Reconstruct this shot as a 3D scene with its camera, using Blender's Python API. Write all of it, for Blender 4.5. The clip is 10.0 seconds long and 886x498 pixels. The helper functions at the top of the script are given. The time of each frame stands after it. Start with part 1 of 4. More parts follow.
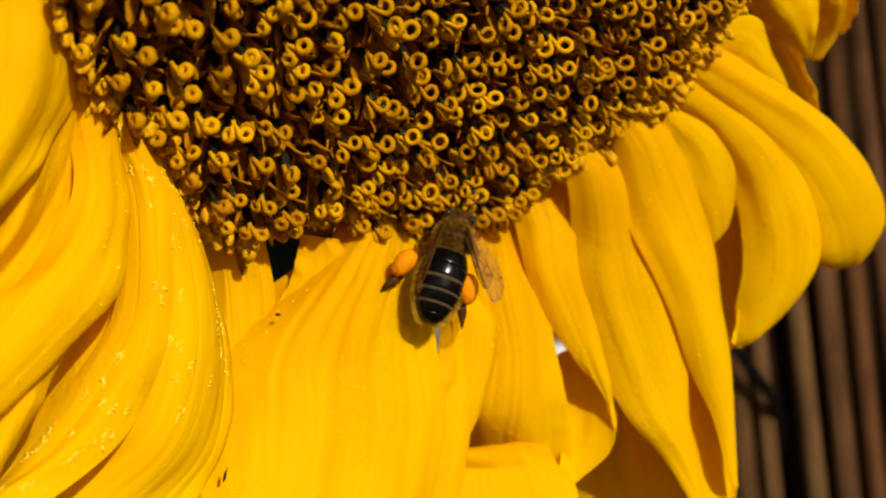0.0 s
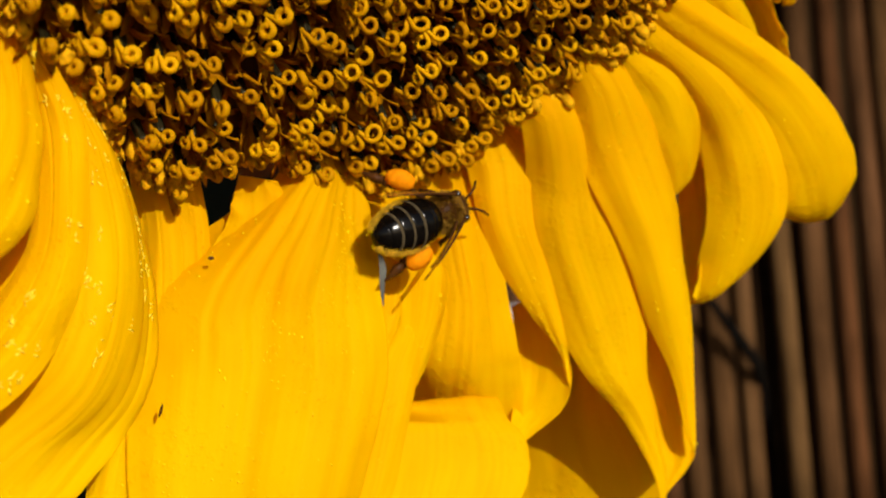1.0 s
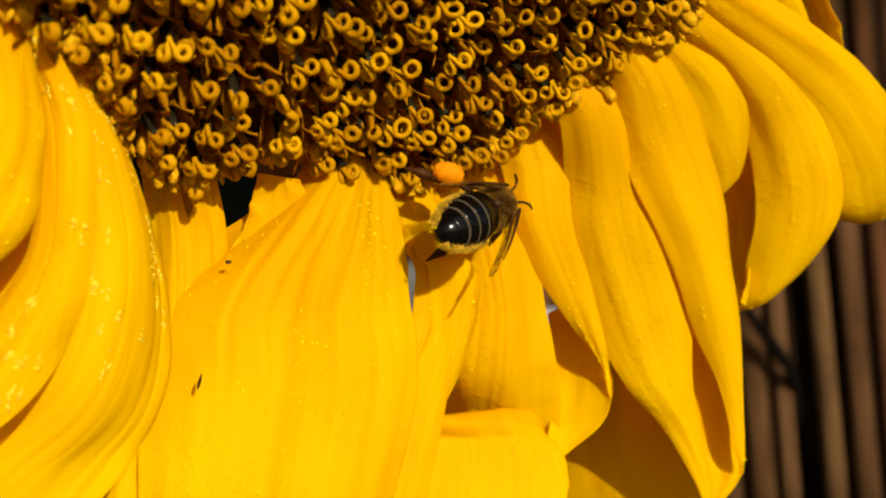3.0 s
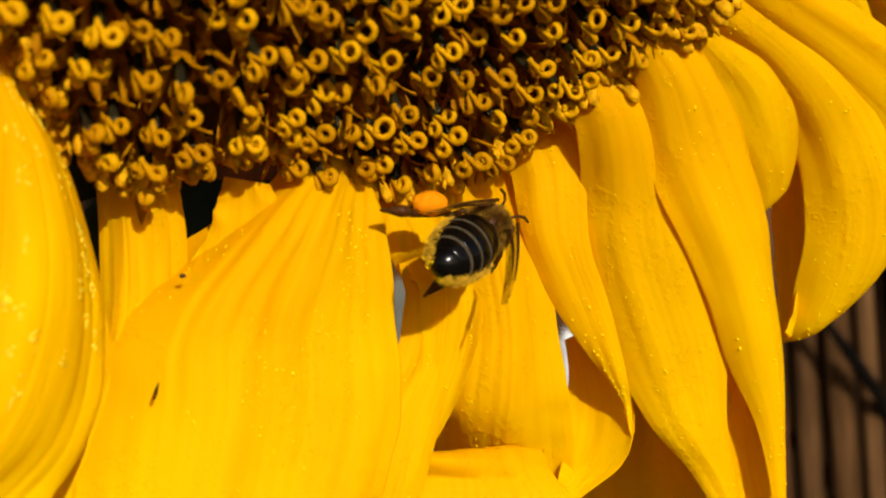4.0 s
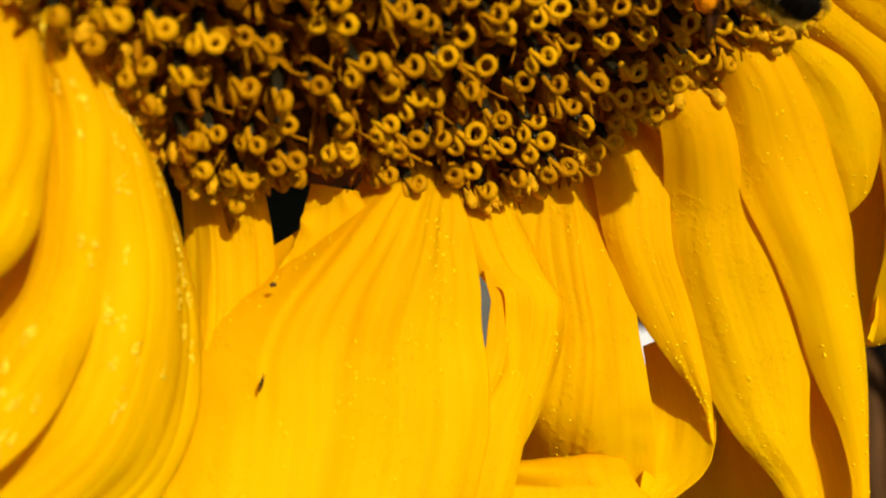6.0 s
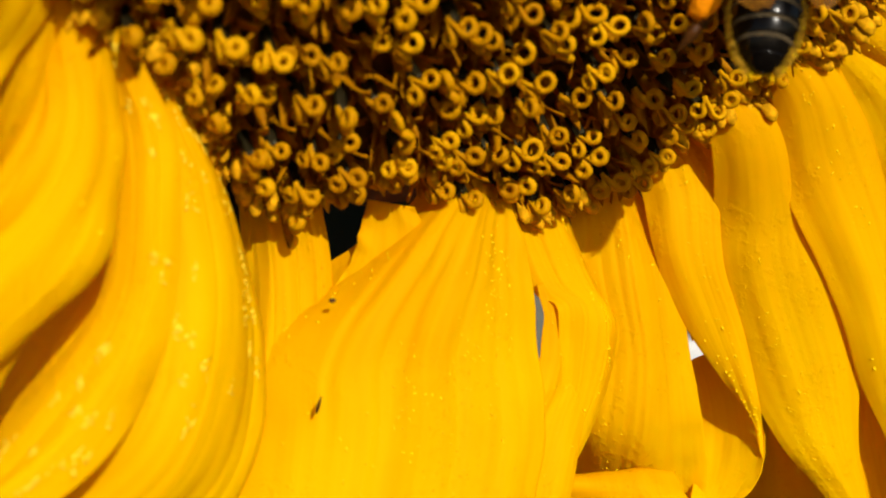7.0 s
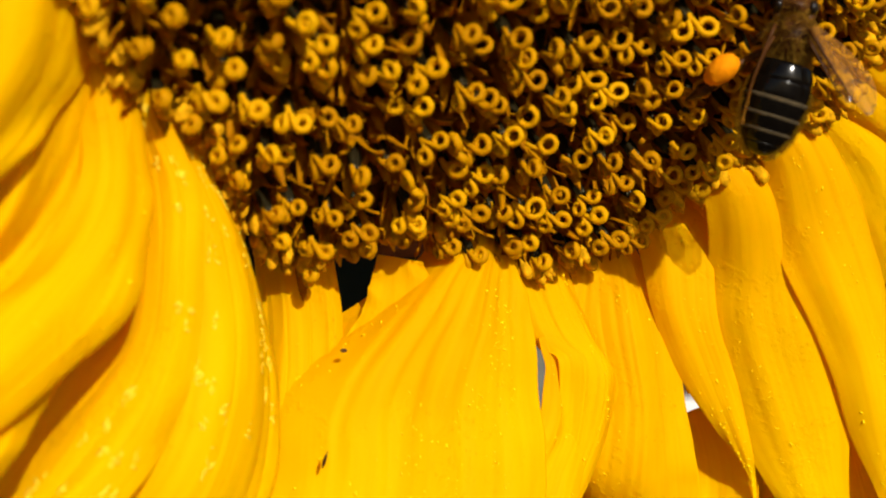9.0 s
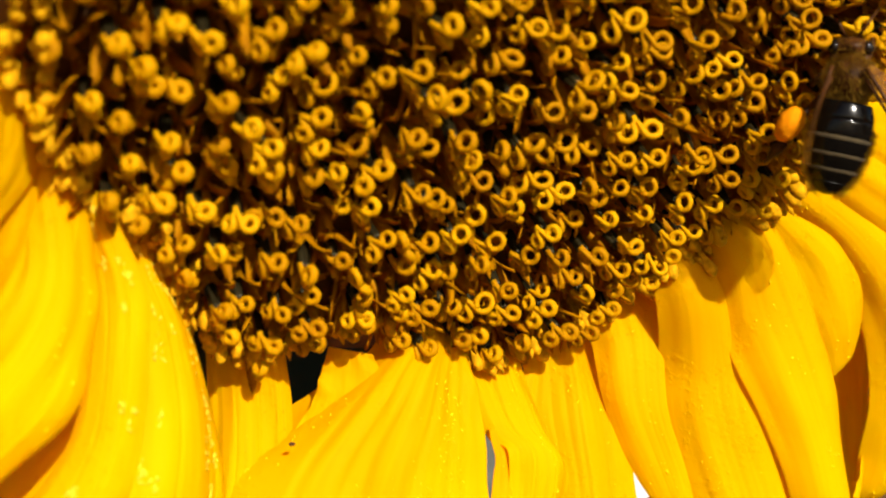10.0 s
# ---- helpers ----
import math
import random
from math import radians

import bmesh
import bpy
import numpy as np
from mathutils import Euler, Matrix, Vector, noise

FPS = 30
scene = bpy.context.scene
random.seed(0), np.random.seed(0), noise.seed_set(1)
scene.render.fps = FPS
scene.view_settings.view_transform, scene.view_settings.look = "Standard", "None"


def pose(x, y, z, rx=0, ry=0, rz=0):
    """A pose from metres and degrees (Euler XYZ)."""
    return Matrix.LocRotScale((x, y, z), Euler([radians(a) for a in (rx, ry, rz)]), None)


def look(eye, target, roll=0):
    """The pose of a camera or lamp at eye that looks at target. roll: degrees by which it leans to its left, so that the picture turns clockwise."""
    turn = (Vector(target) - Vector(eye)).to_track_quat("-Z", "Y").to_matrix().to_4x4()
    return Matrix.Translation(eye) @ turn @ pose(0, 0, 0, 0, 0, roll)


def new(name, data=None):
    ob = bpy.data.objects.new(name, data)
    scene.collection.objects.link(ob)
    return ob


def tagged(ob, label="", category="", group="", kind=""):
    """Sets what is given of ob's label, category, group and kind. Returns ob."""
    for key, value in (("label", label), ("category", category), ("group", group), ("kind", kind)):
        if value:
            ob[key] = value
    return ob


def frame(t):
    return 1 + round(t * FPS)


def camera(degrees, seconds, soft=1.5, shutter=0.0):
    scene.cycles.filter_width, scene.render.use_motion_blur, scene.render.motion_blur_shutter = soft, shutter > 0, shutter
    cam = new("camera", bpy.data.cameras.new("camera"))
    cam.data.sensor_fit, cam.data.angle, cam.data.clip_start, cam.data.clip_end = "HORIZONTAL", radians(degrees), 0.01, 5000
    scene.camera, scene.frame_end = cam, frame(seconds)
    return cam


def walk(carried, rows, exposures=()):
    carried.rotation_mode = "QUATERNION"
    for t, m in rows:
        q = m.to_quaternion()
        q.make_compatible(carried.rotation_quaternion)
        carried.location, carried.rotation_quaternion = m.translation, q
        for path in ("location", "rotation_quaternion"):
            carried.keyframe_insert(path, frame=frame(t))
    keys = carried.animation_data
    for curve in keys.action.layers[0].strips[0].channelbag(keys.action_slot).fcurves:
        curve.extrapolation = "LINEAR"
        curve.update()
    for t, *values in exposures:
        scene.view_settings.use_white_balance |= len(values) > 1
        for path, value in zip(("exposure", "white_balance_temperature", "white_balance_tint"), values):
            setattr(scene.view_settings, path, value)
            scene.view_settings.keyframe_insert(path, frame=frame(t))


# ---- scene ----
cam = camera(38, 10.0, 1.9, 0.3)
PATH = [
    (0, pose(-0.00136, -0.11387, 1.49265, 91.522, 5.524, 0.044)),
    (0.5, pose(0.00144, -0.11172, 1.49445, 90.110, 4.905, -0.052)),
    (1, pose(0.00338, -0.10881, 1.49043, 89.996, 4.753, -0.013)),
    (1.5, pose(0.00461, -0.10791, 1.48974, 90.223, 4.716, -0.237)),
    (2, pose(0.00448, -0.10766, 1.49054, 89.947, 4.545, -0.436)),
    (2.5, pose(0.00250, -0.10560, 1.49098, 89.993, 4.500, 0.009)),
    (2.7, pose(0.00126, -0.10414, 1.49042, 90.010, 4.665, 0.238)),
    (3.8, pose(0.00969, -0.09031, 1.49078, 91.051, 3.880, 4.592)),
    (4, pose(0.01040, -0.08786, 1.49063, 90.896, 3.528, 5.387)),
    (4.5, pose(0.00779, -0.08467, 1.48889, 91.142, 3.618, 5.887)),
    (5, pose(0.00569, -0.08554, 1.49005, 91.156, 3.734, 5.745)),
    (5.5, pose(0.00474, -0.08642, 1.49056, 91.379, 3.953, 5.520)),
    (5.7, pose(0.00496, -0.08664, 1.49104, 91.100, 3.700, 5.750)),
    (6.8, pose(0.00070, -0.08783, 1.49236, 90.670, 3.830, 5.180)),
    (7, pose(0.00070, -0.08783, 1.49236, 91.275, 3.832, 5.931)),
    (7.5, pose(0.00042, -0.08737, 1.49276, 91.400, 3.617, 5.755)),
    (8, pose(-0.00033, -0.08776, 1.49278, 92.994, 3.392, 5.408)),
    (8.5, pose(0.00094, -0.09018, 1.49230, 93.513, 3.481, 5.561)),
    (9, pose(0.00037, -0.09222, 1.49175, 93.960, 3.413, 5.767)),
    (9.5, pose(0.00167, -0.09330, 1.49334, 94.825, 3.248, 5.326)),
    (10, pose(0.00294, -0.09334, 1.49430, 96.446, 3.026, 4.859)),
]
EXPOSURES = [(0, 0.12), (2.7, 0.22), (5.5, 0.20), (7.5, 0.19), (8.0, 0.16), (8.5, 0.28), (9.0, 0.34), (10.0, 0.68)]
walk(cam, PATH, EXPOSURES)
cam.data.dof.use_dof = True
cam.data.dof.focus_distance = 0.105
cam.data.dof.aperture_fstop = 46.0

# ---- light ----
SUN = Vector((0.43, -0.82, 0.37)).normalized()  # towards the sun
world = bpy.data.worlds.new("world")
scene.world = world
world.use_nodes = True
wn = world.node_tree.nodes
sky = wn.new("ShaderNodeTexSky")
sky.sky_type = "NISHITA"
sky.sun_disc = False
sky.sun_elevation = math.asin(SUN.z)
sky.sun_rotation = math.atan2(SUN.x, SUN.y)
world.node_tree.links.new(sky.outputs[0], wn["Background"].inputs[0])
wn["Background"].inputs[1].default_value = 0.062
sun_data = bpy.data.lights.new("sun", "SUN")
sun_data.energy = 4.0
sun_data.angle = radians(0.5)
sun_data.color = (1.0, 0.93, 0.82)
sun = new("sun", sun_data)
sun.matrix_world = look(SUN * 3 + Vector((0, 0, 1.5)), (0, 0, 1.5))

# ---- materials ----


def material(name, build):
    m = bpy.data.materials.new(name)
    m.use_nodes = True
    nt = m.node_tree
    bsdf = nt.nodes["Principled BSDF"]
    build(nt, bsdf)
    return m


def node(nt, kind, **values):
    n = nt.nodes.new(kind)
    for key, value in values.items():
        n.inputs[key].default_value = value
    return n


def ramp(nt, source, stops):
    r = nt.nodes.new("ShaderNodeValToRGB")
    els = r.color_ramp.elements
    els[0].position, els[0].color = stops[0][0], (*stops[0][1], 1)
    els[1].position, els[1].color = stops[-1][0], (*stops[-1][1], 1)
    for p, c in stops[1:-1]:
        els.new(p).color = (*c, 1)
    nt.links.new(source, r.inputs[0])
    return r.outputs[0]


def bump(nt, bsdf, source, strength, distance):
    b = node(nt, "ShaderNodeBump", Strength=strength, Distance=distance)
    nt.links.new(source, b.inputs["Height"])
    nt.links.new(b.outputs[0], bsdf.inputs["Normal"])
    return b


def coords(nt, scale, which="Object"):
    tc = nt.nodes.new("ShaderNodeTexCoord")
    mp = nt.nodes.new("ShaderNodeMapping")
    mp.inputs["Scale"].default_value = scale
    nt.links.new(tc.outputs[which], mp.inputs[0])
    return mp.outputs[0]


def noise_tex(nt, vec, scale, detail=4.0, rough=0.55):
    n = node(nt, "ShaderNodeTexNoise", Scale=scale, Detail=detail, Roughness=rough)
    nt.links.new(vec, n.inputs["Vector"])
    return n.outputs["Fac"]


def mixed(nt, fac, a, b, kind="MIX"):
    m = nt.nodes.new("ShaderNodeMix")
    m.data_type, m.blend_type = "RGBA", kind
    for sock, v in ((m.inputs[0], fac), (m.inputs[6], a), (m.inputs[7], b)):
        if isinstance(v, (int, float)):
            sock.default_value = v
        elif isinstance(v, tuple):
            sock.default_value = (*v, 1)
        else:
            nt.links.new(v, sock)
    return m.outputs[2]


def plain(name, colour, rough=0.6, vary=0.25, size=400.0, relief=0.3, metal=0.0, spec=0.3):
    def build(nt, bsdf):
        f = noise_tex(nt, coords(nt, (1, 1, 1)), size)
        lo = tuple(c * (1 - vary) for c in colour)
        hi = tuple(min(1, c * (1 + vary)) for c in colour)
        nt.links.new(ramp(nt, f, [(0.3, lo), (0.7, hi)]), bsdf.inputs["Base Color"])
        bsdf.inputs["Roughness"].default_value = rough
        bsdf.inputs["Metallic"].default_value = metal
        bsdf.inputs["Specular IOR Level"].default_value = spec
        bump(nt, bsdf, f, relief, 0.0003)

    return material(name, build)


def petal_material(nt, bsdf):
    # u runs across the petal, v along it
    uv = coords(nt, (1, 1, 1), "UV")
    obj = coords(nt, (1, 1, 1))
    veins = noise_tex(nt, coords(nt, (15, 1.6, 1), "UV"), 1.0, 4.0)
    broad = noise_tex(nt, obj, 70.0, 3.0)
    fine = noise_tex(nt, coords(nt, (90, 5, 1), "UV"), 1.0, 3.0)
    grains = noise_tex(nt, obj, 1500.0, 2.0)
    base = ramp(nt, broad, [(0.3, (0.88, 0.515, 0.0)), (0.7, (0.97, 0.66, 0.0))])
    streak = ramp(nt, veins, [(0.36, (0.86, 0.43, 0.0)), (0.55, (0.97, 0.63, 0.0))])
    split = nt.nodes.new("ShaderNodeSeparateXYZ")
    nt.links.new(uv, split.inputs[0])
    along = ramp(nt, split.outputs[1], [(0.08, (0.90, 0.78, 0.6)), (0.45, (1.0, 0.97, 0.9)), (0.9, (1.02, 1.08, 1.0))])
    col = mixed(nt, 1.0, mixed(nt, 0.32, base, streak), along, "MULTIPLY")
    dots = ramp(nt, noise_tex(nt, obj, 2600.0, 2.0), [(0.27, (0.80, 0.66, 0.5)), (0.36, (1.0, 1.0, 1.0))])
    patch = ramp(nt, noise_tex(nt, obj, 130.0, 3.0), [(0.50, (0, 0, 0)), (0.60, (1, 1, 1))])
    col = mixed(nt, patch, col, mixed(nt, 1.0, col, dots, "MULTIPLY"))
    nt.links.new(col, bsdf.inputs["Base Color"])
    bsdf.inputs["Roughness"].default_value = 0.55
    bsdf.inputs["Specular IOR Level"].default_value = 0.06
    bsdf.inputs["Specular Tint"].default_value = (1.0, 0.8, 0.2, 1)
    add = nt.nodes.new("ShaderNodeMath")
    add.operation = "MULTIPLY_ADD"
    add.inputs[1].default_value = 0.7
    nt.links.new(fine, add.inputs[0])
    nt.links.new(veins, add.inputs[2])
    b = bump(nt, bsdf, add.outputs[0], 0.16, 0.0003)
    b2 = node(nt, "ShaderNodeBump", Strength=0.12, Distance=0.0002)
    nt.links.new(grains, b2.inputs["Height"])
    nt.links.new(b.outputs[0], b2.inputs["Normal"])
    # small puckers where the petal is dusted
    pucker = nt.nodes.new("ShaderNodeMath")
    pucker.operation = "MULTIPLY"
    nt.links.new(ramp(nt, noise_tex(nt, obj, 1500.0, 2.0), [(0.52, (0, 0, 0)), (0.66, (1, 1, 1))]), pucker.inputs[0])
    nt.links.new(patch, pucker.inputs[1])
    b3 = node(nt, "ShaderNodeBump", Strength=0.28, Distance=0.0003)
    nt.links.new(pucker.outputs[0], b3.inputs["Height"])
    nt.links.new(b2.outputs[0], b3.inputs["Normal"])
    nt.links.new(b3.outputs[0], bsdf.inputs["Normal"])
    tr = node(nt, "ShaderNodeBsdfTranslucent", Color=(1.0, 0.62, 0.0, 1))
    mix = node(nt, "ShaderNodeMixShader", Fac=0.47)
    out = nt.nodes["Material Output"]
    nt.links.new(bsdf.outputs[0], mix.inputs[1])
    nt.links.new(tr.outputs[0], mix.inputs[2])
    nt.links.new(mix.outputs[0], out.inputs[0])


PETAL = material("petal_yellow", petal_material)


def stigma_material(nt, bsdf):
    info = nt.nodes.new("ShaderNodeObjectInfo")
    f = noise_tex(nt, coords(nt, (1, 1, 1)), 2500.0, 3.0)
    a = ramp(nt, info.outputs["Random"], [(0.0, (0.44, 0.182, 0.0)), (0.6, (0.60, 0.278, 0.0)), (1.0, (0.74, 0.370, 0.001))])
    b = mixed(nt, f, (0.70, 0.70, 0.70), (1.0, 1.0, 1.0))
    nt.links.new(mixed(nt, 1.0, a, b, "MULTIPLY"), bsdf.inputs["Base Color"])
    bsdf.inputs["Roughness"].default_value = 0.6
    bsdf.inputs["Specular IOR Level"].default_value = 0.12
    bsdf.inputs["Specular Tint"].default_value = (1.0, 0.8, 0.3, 1)
    bsdf.inputs["Subsurface Weight"].default_value = 0.15
    bsdf.inputs["Subsurface Radius"].default_value = (0.0006, 0.0003, 0.0001)
    bump(nt, bsdf, f, 0.5, 0.00008)


STIGMA = material("stigma_pollen_yellow", stigma_material)
DUST = plain("pollen_dust", (0.93, 0.62, 0.0), 0.6, 0.12, 900.0, 0.3, 0.0, 0.1)
PALE_DUST = plain("pale_dust", (0.92, 0.64, 0.03), 0.6, 0.12, 900.0, 0.3, 0.0, 0.1)


def corolla_material(nt, bsdf):
    f = noise_tex(nt, coords(nt, (1, 1, 1)), 900.0)
    col = ramp(nt, f, [(0.3, (0.42, 0.15, 0.0)), (0.7, (0.72, 0.32, 0.0))])
    nt.links.new(col, bsdf.inputs["Base Color"])
    bsdf.inputs["Roughness"].default_value = 0.6
    bsdf.inputs["Specular IOR Level"].default_value = 0.05
    bump(nt, bsdf, f, 0.3, 0.0003)
    tr = nt.nodes.new("ShaderNodeBsdfTranslucent")
    nt.links.new(col, tr.inputs["Color"])
    mix = node(nt, "ShaderNodeMixShader", Fac=0.42)
    nt.links.new(bsdf.outputs[0], mix.inputs[1])
    nt.links.new(tr.outputs[0], mix.inputs[2])
    nt.links.new(mix.outputs[0], nt.nodes["Material Output"].inputs[0])


COROLLA = material("corolla_ochre", corolla_material)
ANTHER = plain("anther_dark", (0.012, 0.009, 0.003), 0.36, 0.6, 900.0, 0.2, 0.0, 0.22)
ANTHER.node_tree.nodes["Principled BSDF"].inputs["Specular Tint"].default_value = (1.0, 0.86, 0.5, 1)
RECEPT = plain("receptacle_brown", (0.10, 0.036, 0.005), 0.8, 0.5, 500.0, 0.8)
# leaf green darkened almost to black: the shade behind the petals is in the colour
SHADED_GREEN = plain("shaded_green_leaf", (0.014, 0.017, 0.004), 0.6, 0.35, 60.0, 0.5, 0.0, 0.1)

# ---- sizes ----
U = 0.0008  # one unit of the flower's plan, in metres
HOME = Vector((0, 0, 1.5))
FACE = Vector((0.3895, -0.5447, -0.7427)).normalized()  # the way the flower head looks
ACROSS = Vector((0, 0, 1)).cross(FACE).normalized()
ALONG = FACE.cross(ACROSS)
MIDDLE = Vector((4.7, -16.0, 19.8))  # middle of the disc, at the height of the stigmas
DISC_R = 40.0


def at(x, y=None, z=None):
    v = Vector(x) if y is None else Vector((x, y, z))
    return v * U + HOME


def part(name, bm, mat, parent, label="", smooth=True, kind=""):
    """Links a bmesh, in plan units about HOME, as one mesh under a thing."""
    me = bpy.data.meshes.new(name)
    bm.to_mesh(me)
    bm.free()
    me.transform(Matrix.Translation(HOME) @ Matrix.Scale(U, 4))
    ob = new(name, me)
    for m in mat if isinstance(mat, (list, tuple)) else [mat]:
        me.materials.append(m)
    if smooth:
        me.polygons.foreach_set("use_smooth", [True] * len(me.polygons))
    if parent is not None:
        ob.parent = parent
        ob.matrix_parent_inverse = Matrix.Translation(-parent.location) if not parent.parent else Matrix.Identity(4)
    return tagged(ob, label, kind=kind)


def tube(bm, points, radii, sides=8, closed_ends=True, mat=0):
    rings = []
    pts = [Vector(p) for p in points]
    prev = None
    for i, p in enumerate(pts):
        t = (pts[min(i + 1, len(pts) - 1)] - pts[max(i - 1, 0)]).normalized()
        if prev is None:
            side = t.orthogonal().normalized()
        else:
            side = (prev - t * prev.dot(t)).normalized()
        prev = side
        other = t.cross(side)
        r = radii[i] if isinstance(radii, (list, tuple)) else radii
        rings.append([bm.verts.new(p + (side * math.cos(a) + other * math.sin(a)) * r) for a in (2 * math.pi * k / sides for k in range(sides))])
    for a, b in zip(rings, rings[1:]):
        for k in range(sides):
            f = bm.faces.new((a[k], a[(k + 1) % sides], b[(k + 1) % sides], b[k]))
            f.material_index = mat
    if closed_ends:
        for r, flip in ((rings[0], True), (rings[-1], False)):
            f = bm.faces.new(list(reversed(r)) if flip else r)
            f.material_index = mat
    return rings


def lathe(bm, profile, axis_a, axis_b, axis_c, origin, sides=20, mat=0):
    """Turns (along, radius) pairs round axis_c."""
    rings = []
    for along, r in profile:
        c = origin + axis_c * along
        rings.append([bm.verts.new(c + (axis_a * math.cos(t) + axis_b * math.sin(t)) * max(r, 1e-3)) for t in (2 * math.pi * k / sides for k in range(sides))])
    for a, b in zip(rings, rings[1:]):
        for k in range(sides):
            f = bm.faces.new((a[k], a[(k + 1) % sides], b[(k + 1) % sides], b[k]))
            f.material_index = mat
    bm.faces.new(list(reversed(rings[0]))).material_index = mat
    bm.faces.new(rings[-1]).material_index = mat
    return rings


def blob(bm, centre, size, turn=None, seg=14, rings=9, rough=0.0, seed=0.0):
    centre = Vector(centre)
    m = turn or Matrix.Identity(3)
    vs = bmesh.ops.create_uvsphere(bm, u_segments=seg, v_segments=rings, radius=1.0)["verts"]
    for v in vs:
        k = 1 + rough * noise.noise(v.co * 2.3 + Vector((seed, seed, 0)))
        v.co = centre + m @ Vector((v.co.x * size[0] * k, v.co.y * size[1] * k, v.co.z * size[2] * k))
    return vs


def spline(values, s):
    """A smooth line through equally spaced vectors, s from 0 to 1."""
    n = len(values) - 1
    x = min(max(s, 0.0), 1.0) * n
    i = min(int(x), n - 1)
    t = x - i
    p1, p2 = values[i], values[i + 1]
    p0 = values[i - 1] if i > 0 else p1 * 2 - p2
    p3 = values[i + 2] if i + 2 <= n else p2 * 2 - p1
    return p1 + (p2 - p0) * (t / 2) + (p0 * 2 - p1 * 5 + p2 * 4 - p3) * (t * t / 2) + (p1 * 3 - p0 - p2 * 3 + p3) * (t**3 / 2)


# ---- setting ----
soil = plain("soil", (0.09, 0.06, 0.035), 0.9, 0.5, 30.0, 0.8)
bm = bmesh.new()
bmesh.ops.create_grid(bm, x_segments=40, y_segments=40, size=60.0)
for v in bm.verts:
    v.co.z = 0.02 * noise.noise(v.co * 1.3)
me = bpy.data.meshes.new("ground")
bm.to_mesh(me)
bm.free()
ground = tagged(new("ground", me), "bare brown garden soil", "ground", kind="structure")
me.materials.append(soil)


def reed_material(nt, bsdf):
    info = nt.nodes.new("ShaderNodeObjectInfo")
    vec = coords(nt, (1, 1, 0.04))
    f = noise_tex(nt, vec, 900.0, 5.0, 0.65)
    blot = noise_tex(nt, coords(nt, (1, 1, 0.4)), 60.0, 4.0)
    tone = ramp(nt, info.outputs["Random"], [(0.0, (0.120, 0.050, 0.020)), (0.35, (0.140, 0.080, 0.031)), (0.7, (0.125, 0.054, 0.024)), (1.0, (0.148, 0.092, 0.038))])
    grain = ramp(nt, f, [(0.32, (0.35, 0.32, 0.3)), (0.68, (1.25, 1.2, 1.15))])
    dirt = ramp(nt, blot, [(0.35, (0.5, 0.5, 0.5)), (0.6, (1.0, 1.0, 1.0))])
    c = mixed(nt, 1.0, mixed(nt, 1.0, tone, grain, "MULTIPLY"), dirt, "MULTIPLY")
    nt.links.new(c, bsdf.inputs["Base Color"])
    bsdf.inputs["Roughness"].default_value = 0.6
    bsdf.inputs["Specular IOR Level"].default_value = 0.0
    bump(nt, bsdf, f, 0.5, 0.0004)


REED = material("weathered_reed", reed_material)
DARKWOOD = plain("dark_board", (0.03, 0.016, 0.007), 0.9, 0.4, 25.0, 0.6, 0.0, 0.0)
TWIG = plain("black_twig", (0.005, 0.004, 0.003), 0.9, 0.4, 200.0, 0.5, 0.0, 0.02)
WIRE = plain("rusty_wire", (0.12, 0.09, 0.07), 0.5, 0.3, 900.0, 0.3, 0.7)
PALE = plain("pale_paint", (0.62, 0.62, 0.60), 0.6, 0.08, 120.0, 0.2)
GREYWOOD = plain("grey_wood", (0.105, 0.105, 0.085), 0.7, 0.3, 160.0, 0.4)
FENCE_Y = 370.0

fence = tagged(new("reed_fence"), "weathered brown reed fence with upright canes", "fence")
fence.location = (0.1, FENCE_Y * U, 0)
reed_rng = random.Random(5)
reed_meshes = []
for k in range(6):
    bm = bmesh.new()
    pts, rad = [], []
    n = 40
    for i in range(n + 1):
        z = -1.5 / U + 1800.0 / 0.8 * i / n + (200 if i else 0)
        knot = 0.06 * math.exp(-(((i + 3 * k) % 9) ** 2) * 2)
        pts.append((0.9 * noise.noise(Vector((k * 7.1, z * 0.004, 0))), 0.9 * noise.noise(Vector((k * 3.3, z * 0.004, 9))), z))
        rad.append((3.7 + 0.5 * (k % 3)) * (1 + knot + 0.05 * noise.noise(Vector((k, z * 0.02, 3)))))
    tube(bm, pts, rad, 14)
    me = bpy.data.meshes.new("reed")
    bm.to_mesh(me)
    bm.free()
    me.transform(Matrix.Scale(U, 4))
    me.materials.append(REED)
    me.polygons.foreach_set("use_smooth", [True] * len(me.polygons))
    reed_meshes.append(me)
REED_X = [98.6, 109.2, 120.0, 135.7, 149.4, 161.3, 172.6, 182.0]
x = REED_X[-1]
while x < 760:
    x += reed_rng.uniform(10.2, 12.2)
    REED_X.append(x)
x = REED_X[0]
while x > -900:
    x -= reed_rng.uniform(10.2, 12.6)
    REED_X.insert(0, x)
for i, x in enumerate(REED_X):
    ob = new("reed", reed_meshes[i % 6])
    ob.parent = fence
    ob.matrix_parent_inverse = Matrix.Translation(-fence.location)
    ob.location = (x * U, (FENCE_Y + reed_rng.uniform(-2, 2)) * U, 1.5)
    ob.rotation_euler = (radians(reed_rng.uniform(-0.3, 0.3)), radians(reed_rng.uniform(-0.4, 0.8)), reed_rng.uniform(0, 6.28))
